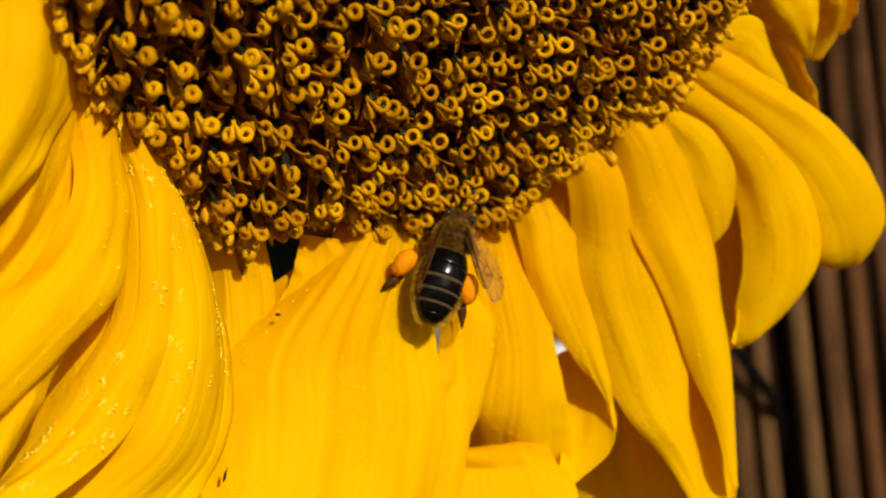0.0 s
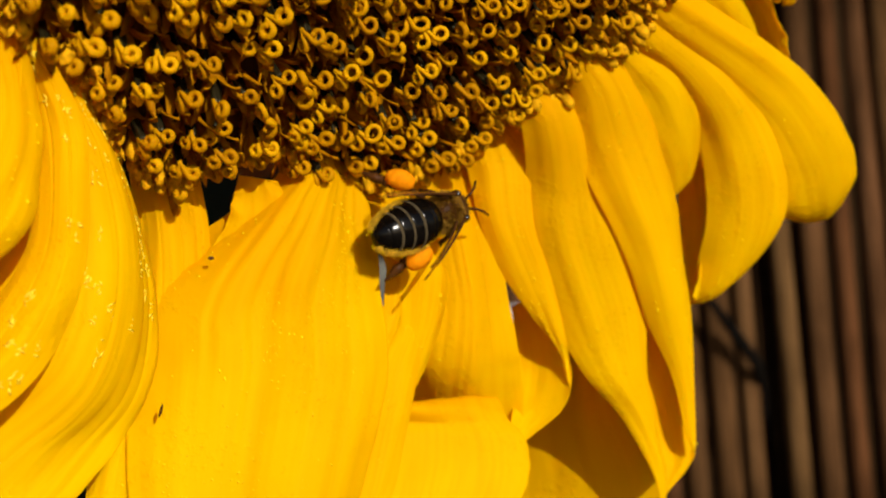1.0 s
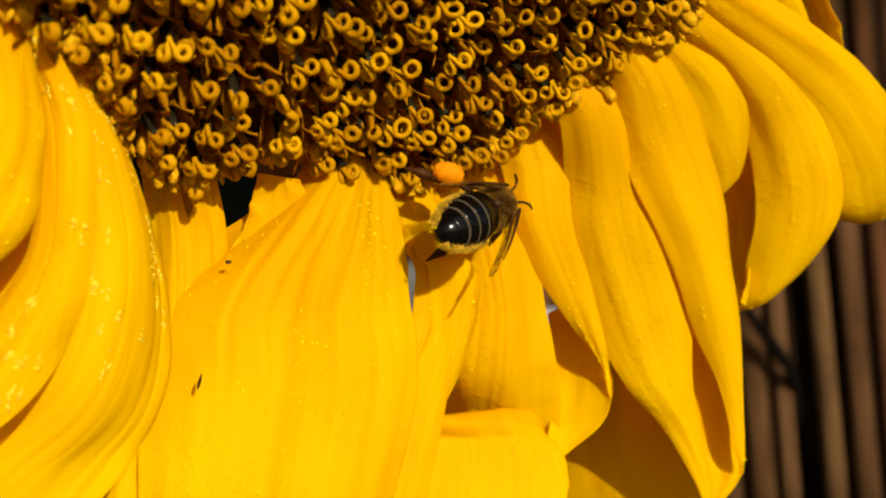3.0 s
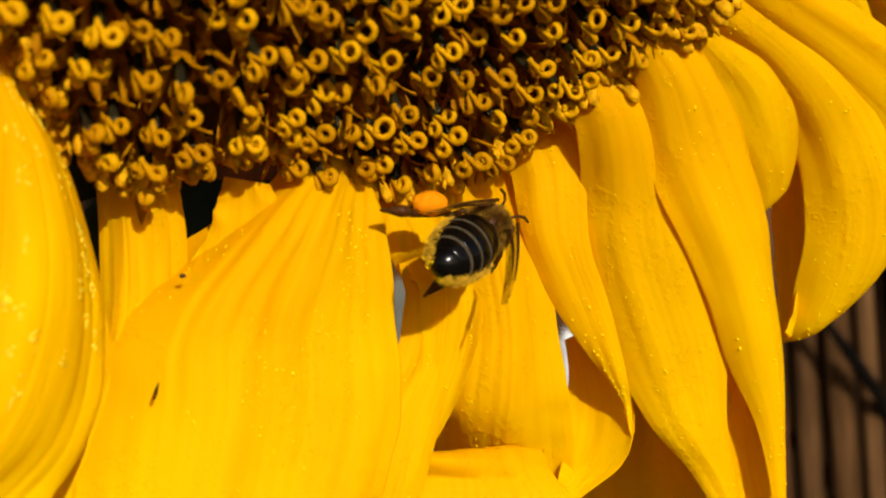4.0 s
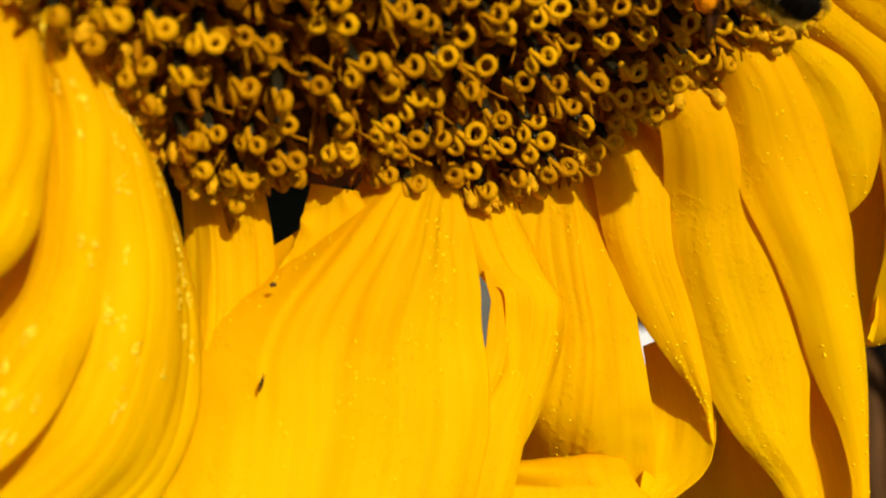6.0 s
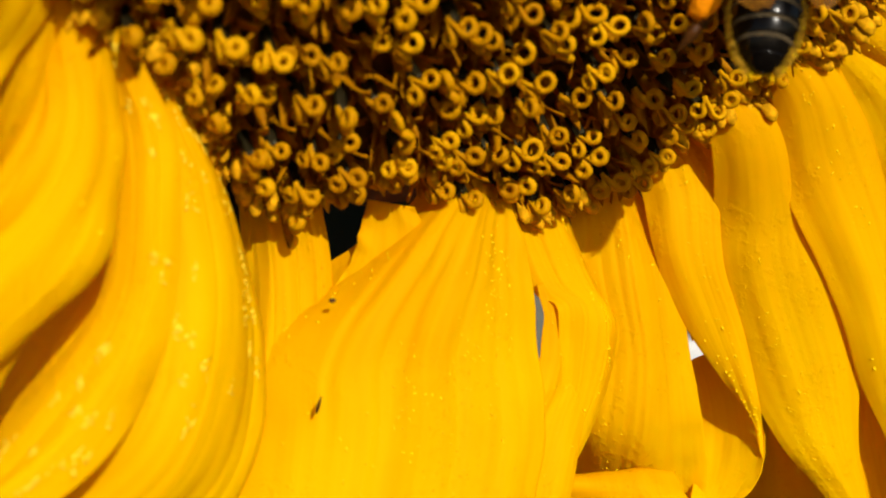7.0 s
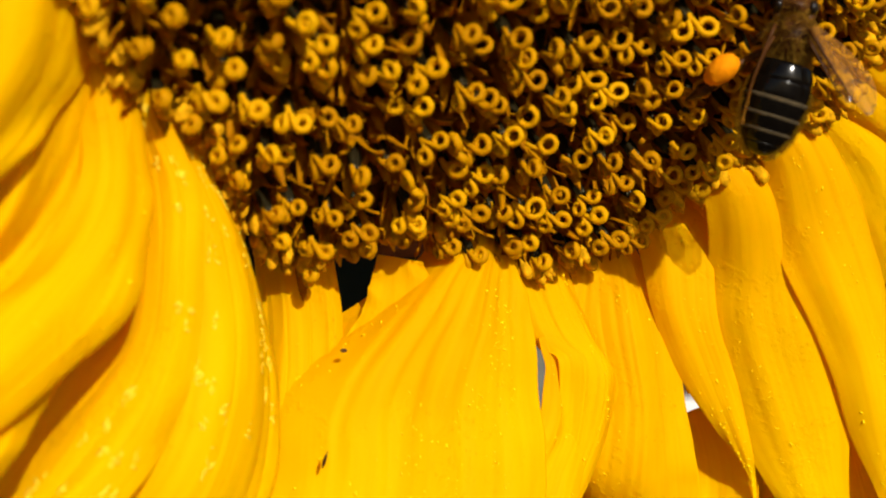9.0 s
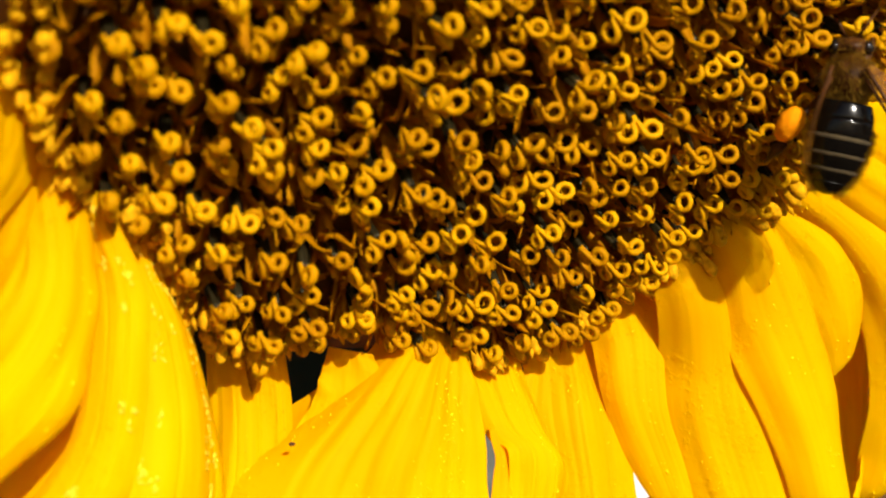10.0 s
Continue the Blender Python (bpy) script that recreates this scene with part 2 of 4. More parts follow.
for z in (-420.0, 330.0):
    bm = bmesh.new()
    tube(bm, [(-900 + 40 * i, FENCE_Y - 8 + 1.2 * math.sin(i * 2.1), z + 1.5 * math.sin(i)) for i in range(43)], 0.9, 6)
    part("binding_wire", bm, WIRE, fence, "thin rusty binding wire")

board = tagged(new("wall_back"), "dark stained board wall behind the reeds", "wall", kind="structure")
bm = bmesh.new()
for i in range(20):
    x0 = -1000 + 100 * i
    bmesh.ops.create_cube(bm, size=1.0, matrix=Matrix.Translation((x0 + 49, FENCE_Y + 45 + 5 * (i % 2), -625)) @ Matrix.Diagonal((106, 20, 2500, 1)))
part("boards", bm, DARKWOOD, board, smooth=False)

for x0, wide, top, mat, look_of in ((-21, 52, -14, GREYWOOD, "weathered grey wooden post in front of the reeds"), (26, 36, -35.0, PALE, "white painted wooden post in front of the reeds")):
    bm = bmesh.new()
    bmesh.ops.create_cube(bm, size=1.0, matrix=Matrix.Translation((x0, FENCE_Y - 40, top - 930)) @ Matrix.Diagonal((wide, 40, 1860, 1)))
    bmesh.ops.bevel(bm, geom=bm.edges[:], offset=3, segments=2, affect="EDGES")
    post = part("fence_post", bm, mat, None, look_of, smooth=False)
    tagged(post, category="post")

# dark stalk that crosses in front of the reeds
bm = bmesh.new()
tube(bm, [(94, 350, -24), (104, 352, -40), (113, 354, -54), (121, 358, -66), (126, 372, -78), (128, 384, -100), (130, 386, -1860)], [0.6, 1.5, 2.3, 2.3, 1.9, 2.0, 2.6], 8)
stalk = part("dry_stalk", bm, TWIG, None, "dark leaning dry stalk in front of the reeds")
tagged(stalk, category="stalk")

# ---- sunflower ----
flower = tagged(new("sunflower"), "large nodding yellow sunflower in full bloom", "flower")
flower.location = at(-40, 60, -1875)


def on_head(a, b, c):
    return MIDDLE + ACROSS * a + ALONG * b + FACE * c


bm = bmesh.new()
lathe(bm, [(-22, 10), (-19, 24), (-13, 35), (-9, 41.0), (-7.6, 41), (-7.0, 37), (-5.6, 24), (-5.2, 10), (-5.0, 0.2)], ACROSS, ALONG, FACE, MIDDLE, 64)
part("receptacle", bm, RECEPT, flower, "dark brown seed disc between the florets")
bm = bmesh.new()
lathe(bm, [(-30, 7), (-26, 20), (-20, 33), (-13, 40), (-9, 41.5), (-9.5, 40), (-14, 36), (-23, 10)], ACROSS, ALONG, FACE, MIDDLE, 64)
part("calyx", bm, SHADED_GREEN, flower, "green cup behind the flower head")
bm = bmesh.new()
back = on_head(0, 0, -26)
tube(bm, [back, back - FACE * 30 + Vector((0, 0, 14)), back - FACE * 60 + Vector((0, 20, 14)), back + Vector((-45, 95, 10)), back + Vector((-48, 100, -100)), Vector((-42, 64, -800)), Vector((-40, 60, -1885))], [9, 10, 11, 12, 12, 14, 17], 12)
part("stem", bm, SHADED_GREEN, flower, "thick green hairy stem")


def leaf_sheet(bm, stations, bulge, ridges, seed, nv=52, nu=44, thick=0.3, wave=0.5, crease=1.0, folds=()):
    """A thin curved sheet swept along stations of (middle, half of the width); gives its upper points."""
    cs = [Vector(s[:3]) for s in stations]
    hs = [Vector(s[3:]) for s in stations]
    layer = bm.loops.layers.uv.verify()
    top, normals = [], []
    rng = random.Random(int(seed * 100))
    grooves = [(-0.9 + 1.8 * (k + rng.uniform(0.15, 0.85)) / 7, rng.uniform(0.2, 0.6), rng.uniform(0.045, 0.09), rng.uniform(0, 6)) for k in range(7)]
    for j in range(nv + 1):
        s = j / nv
        c, h = spline(cs, s), spline(hs, s)
        t = (spline(cs, s + 0.02) - spline(cs, s - 0.02)).normalized()
        nrm = t.cross(h).normalized()
        w = h.length
        row = []
        for i in range(nu + 1):
            u = 2 * i / nu - 1
            d = bulge * (1 - u * u) * min(1, w / 4)
            env = min(1, w / 7) * (1 - 0.5 * s)
            d += ridges * env * (math.cos(u * 4.6 + seed + 1.3 * s) + 0.35 * math.cos(u * 8.5 + 2.1 * seed - 1.6 * s + 0.9 * math.sin(5 * s + seed)))
            d += (0.4 + 0.7 * min(1, crease)) * env * noise.noise(Vector((u * 2.2 + seed * 3, s * 4.0, seed))) + 0.2 * min(1, crease) * env * noise.noise(Vector((u * 9 + seed, s * 11.0, seed * 5)))
            for g, deep, wide, ph in grooves:
                q = (u - g - 0.03 * math.sin(3 * s + ph)) / wide
                d -= crease * deep * min(1, (w / 9) ** 1.3) * (1 - 0.5 * s) * 0.7 * math.exp(-q * q) * (0.6 + 0.4 * math.sin(4 * s + ph))
            d += wave * u * u * noise.noise(Vector((u * 1.5, s * 9 + seed, seed * 2))) * min(1, w / 3)
            for uc, drop, s0, s1 in folds:
                if u < uc:
                    win = max(0.0, math.sin(math.pi * min(1.0, max(0.0, (s - s0) / (s1 - s0))))) ** 0.6
                    d -= drop * win * (uc - u) / (uc + 1)
                d -= (0.1 + 0.13 * drop) * math.exp(-(((u - uc) / 0.04) ** 2)) * max(0.0, math.sin(math.pi * min(1.0, max(0.0, (s - s0) / (s1 - s0)))))
            edge = 1 + 0.035 * noise.noise(Vector((seed, s * 14, 5 * (u > 0)))) * abs(u)
            row.append(c + h * (u * edge) + nrm * d)
        top.append(row)
        normals.append(nrm)
    upper = [[bm.verts.new(p) for p in row] for row in top]
    lower = [[bm.verts.new(p - normals[j] * thick * (1 - 0.7 * abs(2 * i / nu - 1) ** 3)) for i, p in enumerate(row)] for j, row in enumerate(top)]

    def quad(a, b, c, d, uvs):
        f = bm.faces.new((a, b, c, d))
        for loop, uv in zip(f.loops, uvs):
            loop[layer].uv = uv

    for j in range(nv):
        for i in range(nu):
            uvs = [(i / nu + seed, j / nv), ((i + 1) / nu + seed, j / nv), ((i + 1) / nu + seed, (j + 1) / nv), (i / nu + seed, (j + 1) / nv)]
            quad(upper[j][i], upper[j][i + 1], upper[j + 1][i + 1], upper[j + 1][i], uvs)
            quad(lower[j][i], lower[j + 1][i], lower[j + 1][i + 1], lower[j][i + 1], [uvs[0], uvs[3], uvs[2], uvs[1]])
    for j in range(nv):
        for i, flip in ((0, False), (nu, True)):
            q = [upper[j][i], upper[j + 1][i], lower[j + 1][i], lower[j][i]]
            quad(*(reversed(q) if flip else q), [(seed, j / nv)] * 4)
    for i in range(nu):
        for j, flip in ((0, True), (nv, False)):
            q = [upper[j][i], upper[j][i + 1], lower[j][i + 1], lower[j][i]]
            quad(*(q if flip else reversed(q)), [(i / nu + seed, j / nv)] * 4)
    bmesh.ops.recalc_face_normals(bm, faces=bm.faces)
    return top, normals


for k in range(28):
    a = k * 2 * math.pi / 28 + 0.1 * math.sin(5 * k)
    way = ACROSS * math.cos(a) + ALONG * math.sin(a)
    cross = FACE.cross(way)
    bm = bmesh.new()
    ln = 26 + 5 * math.sin(2.7 * k)
    rows = []
    for q, wide in ((0, 4.5), (0.3, 5.5), (0.6, 4.2), (0.85, 2.0), (1.0, 0.3)):
        c = MIDDLE + way * (37 + ln * q) - FACE * (15 + 6 * q * q + 2 * (k % 2))
        rows.append((*c, *(cross * wide)))
    leaf_sheet(bm, rows, -1.5, 0.3, k * 0.77, 16, 8, 0.6)
    part("bract", bm, SHADED_GREEN, flower, "pointed green bract behind the petals" if k == 0 else "")

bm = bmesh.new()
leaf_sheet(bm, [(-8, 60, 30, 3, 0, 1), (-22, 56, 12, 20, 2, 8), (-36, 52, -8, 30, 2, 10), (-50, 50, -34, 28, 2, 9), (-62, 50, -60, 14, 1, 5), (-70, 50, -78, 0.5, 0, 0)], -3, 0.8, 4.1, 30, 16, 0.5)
part("leaf", bm, SHADED_GREEN, flower, "broad dark green leaf in the shade")

petal_count = 0


def ray_petal(bulge, stations, ridges=0.5, wave=0.7, crumbs=0, pale=False, crease=0.7, folds=()):
    global petal_count
    petal_count += 1
    rng = random.Random(petal_count)
    bm = bmesh.new()
    top, normals = leaf_sheet(bm, stations, bulge, ridges, petal_count * 1.37, 56, 120 if folds else 68, wave=wave, crease=crease, folds=folds)
    ob = part("ray_petal", bm, PETAL, flower)
    if not crumbs:
        return
    # grains of pollen that lie on the petal in loose patches
    bm = bmesh.new()
    patches = [(rng.uniform(0.2, 0.95), rng.uniform(0.1, 0.9)) for _ in range(13 if pale else 10)]
    clump = None
    for n in range(crumbs):
        if not pale or n % 6 == 0:
            s, u = rng.choice(patches)
            clump = rng.gauss(s, 0.09), rng.gauss(u, 0.06)
        s, u = clump if not pale else (rng.gauss(clump[0], 0.008), rng.gauss(clump[1], 0.014))
        if not (0.12 < s < 0.97 and 0.1 < u < 0.9):
            continue
        x, y = s * (len(top) - 1), u * (len(top[0]) - 1)
        j, i = int(x), int(y)
        p = top[j][i].lerp(top[j][i + 1], y - i).lerp(top[j + 1][i].lerp(top[j + 1][i + 1], y - i), x - j)
        size = rng.uniform(0.08, 0.24) if pale else rng.uniform(0.06, 0.15)
        way = Vector((rng.gauss(0, 1), rng.gauss(0, 1), rng.gauss(0, 1))).normalized()
        side = way.orthogonal().normalized()
        other = way.cross(side)
        n = normals[j]
        ring = [bm.verts.new(p + (side * math.cos(k * 1.2566) + other * math.sin(k * 1.2566)) * size * rng.uniform(0.4, 1.1) * (0.7 if pale else 1) + n * (0.0 if pale else 0.05)) for k in range(5)]
        if pale:  # flat flakes
            way = (way - n * way.dot(n) * 0.8).normalized()
        ends = [bm.verts.new(p + way * size * rng.uniform(1.0, 3.2)), bm.verts.new(p - way * size * rng.uniform(1.0, 3.2))]
        for k in range(5):
            bm.faces.new((ring[k], ring[(k + 1) % 5], ends[0]))
            bm.faces.new((ring[(k + 1) % 5], ring[k], ends[1]))
    part("pollen_dusting", bm, PALE_DUST if pale else DUST, ob, kind="stuff")


ray_petal(2.2, [(-8.9, 14.0, 0.6, 3.8, 1.0, -1.0), (-9.0, 10.8, -2.7, 4.1, 2.3, -1.3), (-10.6, 8.0, -6.4, 6.5, 4.2, -1.2), (-12.2, 6.4, -9.9, 8.8, 5.4, -1.1), (-14.0, 4.9, -13.7, 10.8, 6.5, -1.1), (-15.1, 4.0, -17.7, 12.0, 6.9, -1.5), (-15.3, 3.0, -22.9, 12.3, 7.0, -2.0), (-16.8, 1.5, -29.9, 11.8, 6.5, -2.2), (-18.5, 0.0, -37.6, 10.6, 6.0, -2.1), (-19.7, -1.0, -44.5, 8.2, 5.0, -1.9), (-19.9, -2.0, -50.2, 3.3, 4.0, -1.6)], crumbs=420, ridges=0.5, crease=0.9, folds=((-0.50,3.4,0.06,0.72),(-0.2,0.9,0.08,0.85),(0.08,0.6,0.1,0.9),(0.35,0.5,0.08,0.95),(0.65,0.3,0.1,0.9)))
ray_petal(0.9, [(-2.2, 16.3, -10.7, 0.6, 1.7, 0.0), (-1.0, 16.7, -14.0, 1.5, 2.3, -0.1), (-0.7, 16.4, -17.5, 2.2, 2.6, -0.3), (-1.2, 15.5, -20.8, 2.6, 2.5, -0.3), (-3.0, 13.4, -25.1, 3.4, 1.4, -0.4), (-5.1, 10.8, -31.8, 3.6, 0.8, -0.4), (-7.5, 8.9, -39.1, 3.5, 0.9, -0.5), (-10.3, 6.5, -45.2, 1.6, 0.5, -0.3)], crumbs=60)
ray_petal(1.5, [(-4.4, 20.5, 3.0, 1.6, 0.9, -0.1), (-3.4, 20.0, -1.5, 2.6, 1.4, -0.2),
    (-2.2, 18.4, -5.8, 3.1, 1.8, -0.2), (-0.3, 16.6, -11.1, 3.0, 1.5, 0.1),
    (1.7, 16.5, -14.2, 3.0, 2.0, -1.1), (1.3, 16.6, -18.6, 2.8, 1.7, -1.1), (0.2, 16.4, -22.8, 2.0, 1.2, -0.9), (-1.2, 15.9, -26.4, 1.4, 0.7, -0.8), (-2.6, 15.1, -29.7, 1.0, 0.6, -0.4)], crumbs=60, folds=((-0.3,0.3,0.05,0.9),(0.3,0.0,0.1,0.9),(0.6,0.0,0.1,0.8)))
ray_petal(1.5, [(2.2, 25.5, 4.0, 2.2, 1.2, 0.3), (3.6, 25.0, -0.4, 3.6, 2.0, 0.5),
    (4.9, 24.0, -4.6, 4.3, 2.4, 0.7), (5.6, 22.6, -10.5, 5.8, 2.0, -0.5),
    (6.2, 22.8, -18.2, 5.8, 2.2, -1.3), (5.7, 23.0, -24.3, 6.9, 2.5, -0.8),
    (5.4, 24.5, -27.5, 7.4, 1.5, -0.9), (5.2, 29.0, -31.7, 7.8, -2.0, -0.3),
    (4.8, 32.5, -36.2, 7.8, -4.5, -0.7), (4.5, 34.5, -40.5, 7.3, -5.5, -2.5)], crumbs=60, folds=((-0.4,0.0,0.1,0.8),(0.0,0.3,0.1,0.8),(0.5,0.0,0.1,0.8)))
ray_petal(0.3, [(2.9, 23.5, -31.8, 6.6, 3.0, -0.8), (3.0, 22.5, -30.4, 6.6, 3.3, -0.6), (3.2, 21.2, -31.5, 6.8, 3.4, -1.0), (3.6, 21.6, -33.3, 7.4, 2.3, -1.1), (4.3, 20.9, -34.9, 8.2, 2.1, -1.3), (4.1, 20.1, -38.4, 8.6, 2.1, -1.4), (3.0, 19.1, -41.8, 8.4, 1.9, -1.0), (1.0, 17.3, -47.9, 6.2, 1.7, -0.9)], ridges=0.1, wave=0.1, crease=0.2)
ray_petal(1, [(8.6, 24.4, 6.0, 1.8, 0.2, 0.6), (10.4, 24.4, 1.9, 3.0, 0.4, 1.0),
    (12.0, 23.6, -2.2, 3.7, 0.5, 1.2), (12.4, 23.0, -9.5, 3.3, 0.0, 0.0),
    (14.7, 25.2, -16.9, 2.9, 0.2, -0.4), (17.0, 27.2, -23.1, 1.8, 0.2, -1.0),
    (18.6, 28.8, -27.4, 0.6, 0.2, -1.0), (18.9, 29.0, -30.5, 0.2, 0.0, -0.8)], crumbs=70, ridges=0.22, crease=0.3)
ray_petal(-1.0, [(13.6, 31.3, -20.0, 1.1, -0.7, 0.3), (15.2, 31.7, -23.4, 2.4, -1.7, 0.2), (15.9, 31.5, -27.4, 3.4, -2.0, -0.1), (15.6, 29.9, -30.6, 3.6, -1.1, 0.0), (14.4, 27.1, -33.4, 3.1, 0.1, -0.2), (12.3, 25.4, -35.8, 1.6, 0.4, -0.2), (11.3, 24.9, -37.4, 0.5, 0.3, 0.1)], ridges=0.15, wave=0.1, crease=0.3)
ray_petal(1, [(22.2, 41.0, -26.6, 1.8, -3.0, -2.3), (19.6, 44.2, -35.8, 8.5, -4.8, -2.1),
    (20.6, 45.0, -45.5, 11.1, -5.0, -1.2), (20.0, 45.0, -54.3, 11.4, -5.0, -0.2),
    (20.9, 43.0, -63.8, 5.2, -3.0, 0.4)], ridges=0.3, crease=0.3)
ray_petal(0.5, [(14.4, 27.0, 5.4, 2.8, 0.0, 0.1), (15.4, 28.0, 0.7, 3.7, 0.0, -0.2), (15.7, 29.5, -5.5, 3.8, 0.0, -0.4), (15.1, 31.0, -12.2, 3.4, 0.0, -0.3), (14.9, 33.0, -18.4, 2.1, 0.0, -0.2)], ridges=0.2, crease=0.3)
ray_petal(2, [(14.2, 19.9, 10.3, 2.0, 0.4, 0.3), (16.7, 20.3, 6.2, 3.4, 0.6, 0.5),
    (19.2, 20.8, 2.2, 4.1, 0.8, 0.7), (20.3, 24.0, -5.2, 5.2, 0.5, -0.1),
    (20.5, 25.2, -10.6, 6.3, 0.2, -0.7), (23.0, 28.2, -21.1, 6.4, 0.8, -0.9),
    (25.0, 29.8, -29.7, 4.3, 1.2, -0.5), (27.8, 31.2, -36.4, 2.3, 1.2, -0.7),
    (30.0, 32.2, -43.1, 1.0, 0.8, -0.0), (30.2, 32.5, -48.6, 0.2, 0.5, -0.1)], crumbs=60, ridges=0.22, crease=0.3)
ray_petal(2.5, [(18.6, 19.0, 14.6, 1.5, 0.1, 1.0), (21.5, 19.3, 10.8, 2.5, 0.2, 1.7),
    (24.4, 19.8, 7.1, 3.1, 0.2, 2.1), (26.6, 23.0, 0.3, 5.0, 1.5, 1.1),
    (28.7, 25.2, -6.6, 5.3, 2.8, 0.2), (30.8, 27.5, -13.9, 4.2, 2.5, 0.2),
    (32.5, 29.5, -22.4, 3.2, 1.5, 0.2), (34.0, 31.0, -30.7, 1.6, 1.0, -0.0),
    (34.5, 31.8, -38.6, 0.6, 0.8, 0.0), (34.7, 32.2, -41.1, 0.2, 0.2, -0.1)], crumbs=120, ridges=0.22, crease=0.3)
ray_petal(-1, [(29.8, 32.5, -22.9, 0.8, 0.5, -0.1), (31.1, 33.5, -32.1, 2.7, 0.5, 0.5),
    (32.3, 34.2, -39.7, 2.9, 0.2, -0.3), (32.2, 33.2, -42.9, 2.3, 0.2, 0.1),
    (30.2, 32.2, -46.7, 0.6, 0.2, 0.3), (29.7, 32.0, -48.4, 0.2, 0.0, 0.1)])
ray_petal(1.5, [(22.7, 20.8, 16.5, 1.4, 0.0, 0.8), (25.8, 21.1, 13.0, 2.2, 0.0, 1.4),
    (28.9, 21.5, 9.5, 2.7, 0.0, 1.7), (32.9, 25.0, 5.1, 4.4, 1.0, 1.7),
    (35.0, 28.8, -0.7, 3.9, 1.8, 0.6), (35.6, 31.8, -5.4, 2.2, 1.8, 0.5),
    (34.7, 32.2, -7.4, 0.5, 0.8, -0.0)], crumbs=40, ridges=0.22, crease=0.3)
ray_petal(1.6, [(24.1, 18.9, 18.8, 0.9, -0.2, 0.9), (27.3, 19.2, 15.4, 1.5, -0.4, 1.5), (30.6, 19.5, 12.1, 1.9, -0.5, 1.8), (37.1, 25.2, 7.7, 3.1, -0.2, 1.4), (42.3, 30.5, 1.1, 4.2, -0.5, 1.4), (44.6, 33.2, -6.7, 5.1, -1.0, 1.4), (44.0, 35.0, -13.5, 5.6, -1.0, 1.9), (40.9, 37.5, -19.6, 3.7, -0.5, 1.3), (37.5, 40.0, -22.2, 0.7, 0.0, 0.2)], crumbs=70, ridges=0.22, crease=0.3)
ray_petal(-2, [(38.4, 37.0, 1.7, 2.3, -1.0, 0.1), (39.3, 40.5, -5.9, 1.9, -1.5, 0.2),
    (38.5, 40.0, -13.6, 1.4, -2.0, 0.3), (37.1, 36.5, -19.2, 0.7, -1.5, 0.7),
    (36.3, 34.0, -21.3, 0.1, -1.0, 0.4)])
ray_petal(1.8, [(26.5, 19.0, 20.7, 1.3, -0.8, 1.0), (29.9, 19.2, 17.5, 2.2, -1.2, 1.7), (33.2, 19.5, 14.3, 2.7, -1.5, 2.1), (42.1, 26.8, 8.9, 3.8, -0.8, 2.7), (49.5, 32.2, 2.7, 4.8, -0.2, 3.1), (53.8, 36.0, -4.2, 6.0, 0.5, 2.6), (55.3, 38.8, -8.9, 5.9, 0.8, 1.9), (56.2, 42.0, -10.8, 4.0, 0.0, 1.0), (57.4, 45.0, -11.0, 1.7, 0.0, 0.6)], crumbs=20, ridges=0.22, crease=0.3)
ray_petal(1, [(26.5, 18.5, 24.0, 0.9, -0.5, 1.7), (29.9, 18.7, 21.0, 1.5, -0.8, 2.8),
    (33.3, 19.0, 18.1, 1.8, -1.0, 3.4), (39.7, 25.0, 17.5, 2.3, -1.0, 3.9),
    (43.0, 28.0, 15.0, 1.3, -1.0, 2.9), (46.2, 32.5, 12.8, 0.7, -0.5, 2.0),
    (48.5, 36.0, 11.0, 0.3, 0.0, 1.1)], ridges=0.22, crease=0.3)
ray_petal(1.5, [(35.8, 26.0, 32.8, 2.4, -0.8, 0.1), (39.3, 26.2, 30.5, 4.0, -1.2, 0.2),
    (42.7, 26.5, 28.2, 4.8, -1.5, 0.3), (46.4, 29.0, 25.0, 4.6, -1.5, 0.4),
    (48.5, 30.5, 21.9, 3.2, -1.5, 0.3), (50.2, 32.0, 18.7, 1.2, -1.5, 0.3),
    (51.0, 33.5, 16.7, 0.2, -0.5, -0.0)], ridges=0.22, crease=0.3)
ray_petal(-0.6, [(45.4, 35.0, 22.9, 0.2, -1.0, -0.6), (47.8, 35.8, 19.4, 1.3, -1.8, -0.7),
    (49.5, 36.8, 15.4, 1.8, -2.2, -0.8), (50.7, 38.2, 11.5, 1.8, -2.2, -0.8),
    (51.9, 39.5, 8.7, 1.6, -1.5, -0.3)], ridges=0.22, crease=0.3)
ray_petal(1, [(46.8, 30.8, 35.3, 1.4, -0.5, 0.1), (50.5, 30.9, 33.1, 2.3, -0.8, 0.2),
    (54.1, 31.0, 30.9, 2.8, -1.0, 0.2), (53.7, 31.0, 24.4, 1.8, -2.0, -0.2),
    (54.4, 35.0, 20.7, 1.6, -2.0, 0.0), (53.3, 37.5, 16.9, 0.6, -0.5, -0.1)], ridges=0.22, crease=0.3)
ray_petal(0.5, [(57.2, 33.0, 30.0, 0.2, -5.0, -0.9), (58.1, 36.5, 25.0, -0.4, -5.5, -1.0),
    (58.6, 39.5, 21.9, -0.4, -4.5, -0.5), (59.1, 42.0, 21.1, -0.3, -2.0, -0.1)], ridges=0.22, crease=0.3)
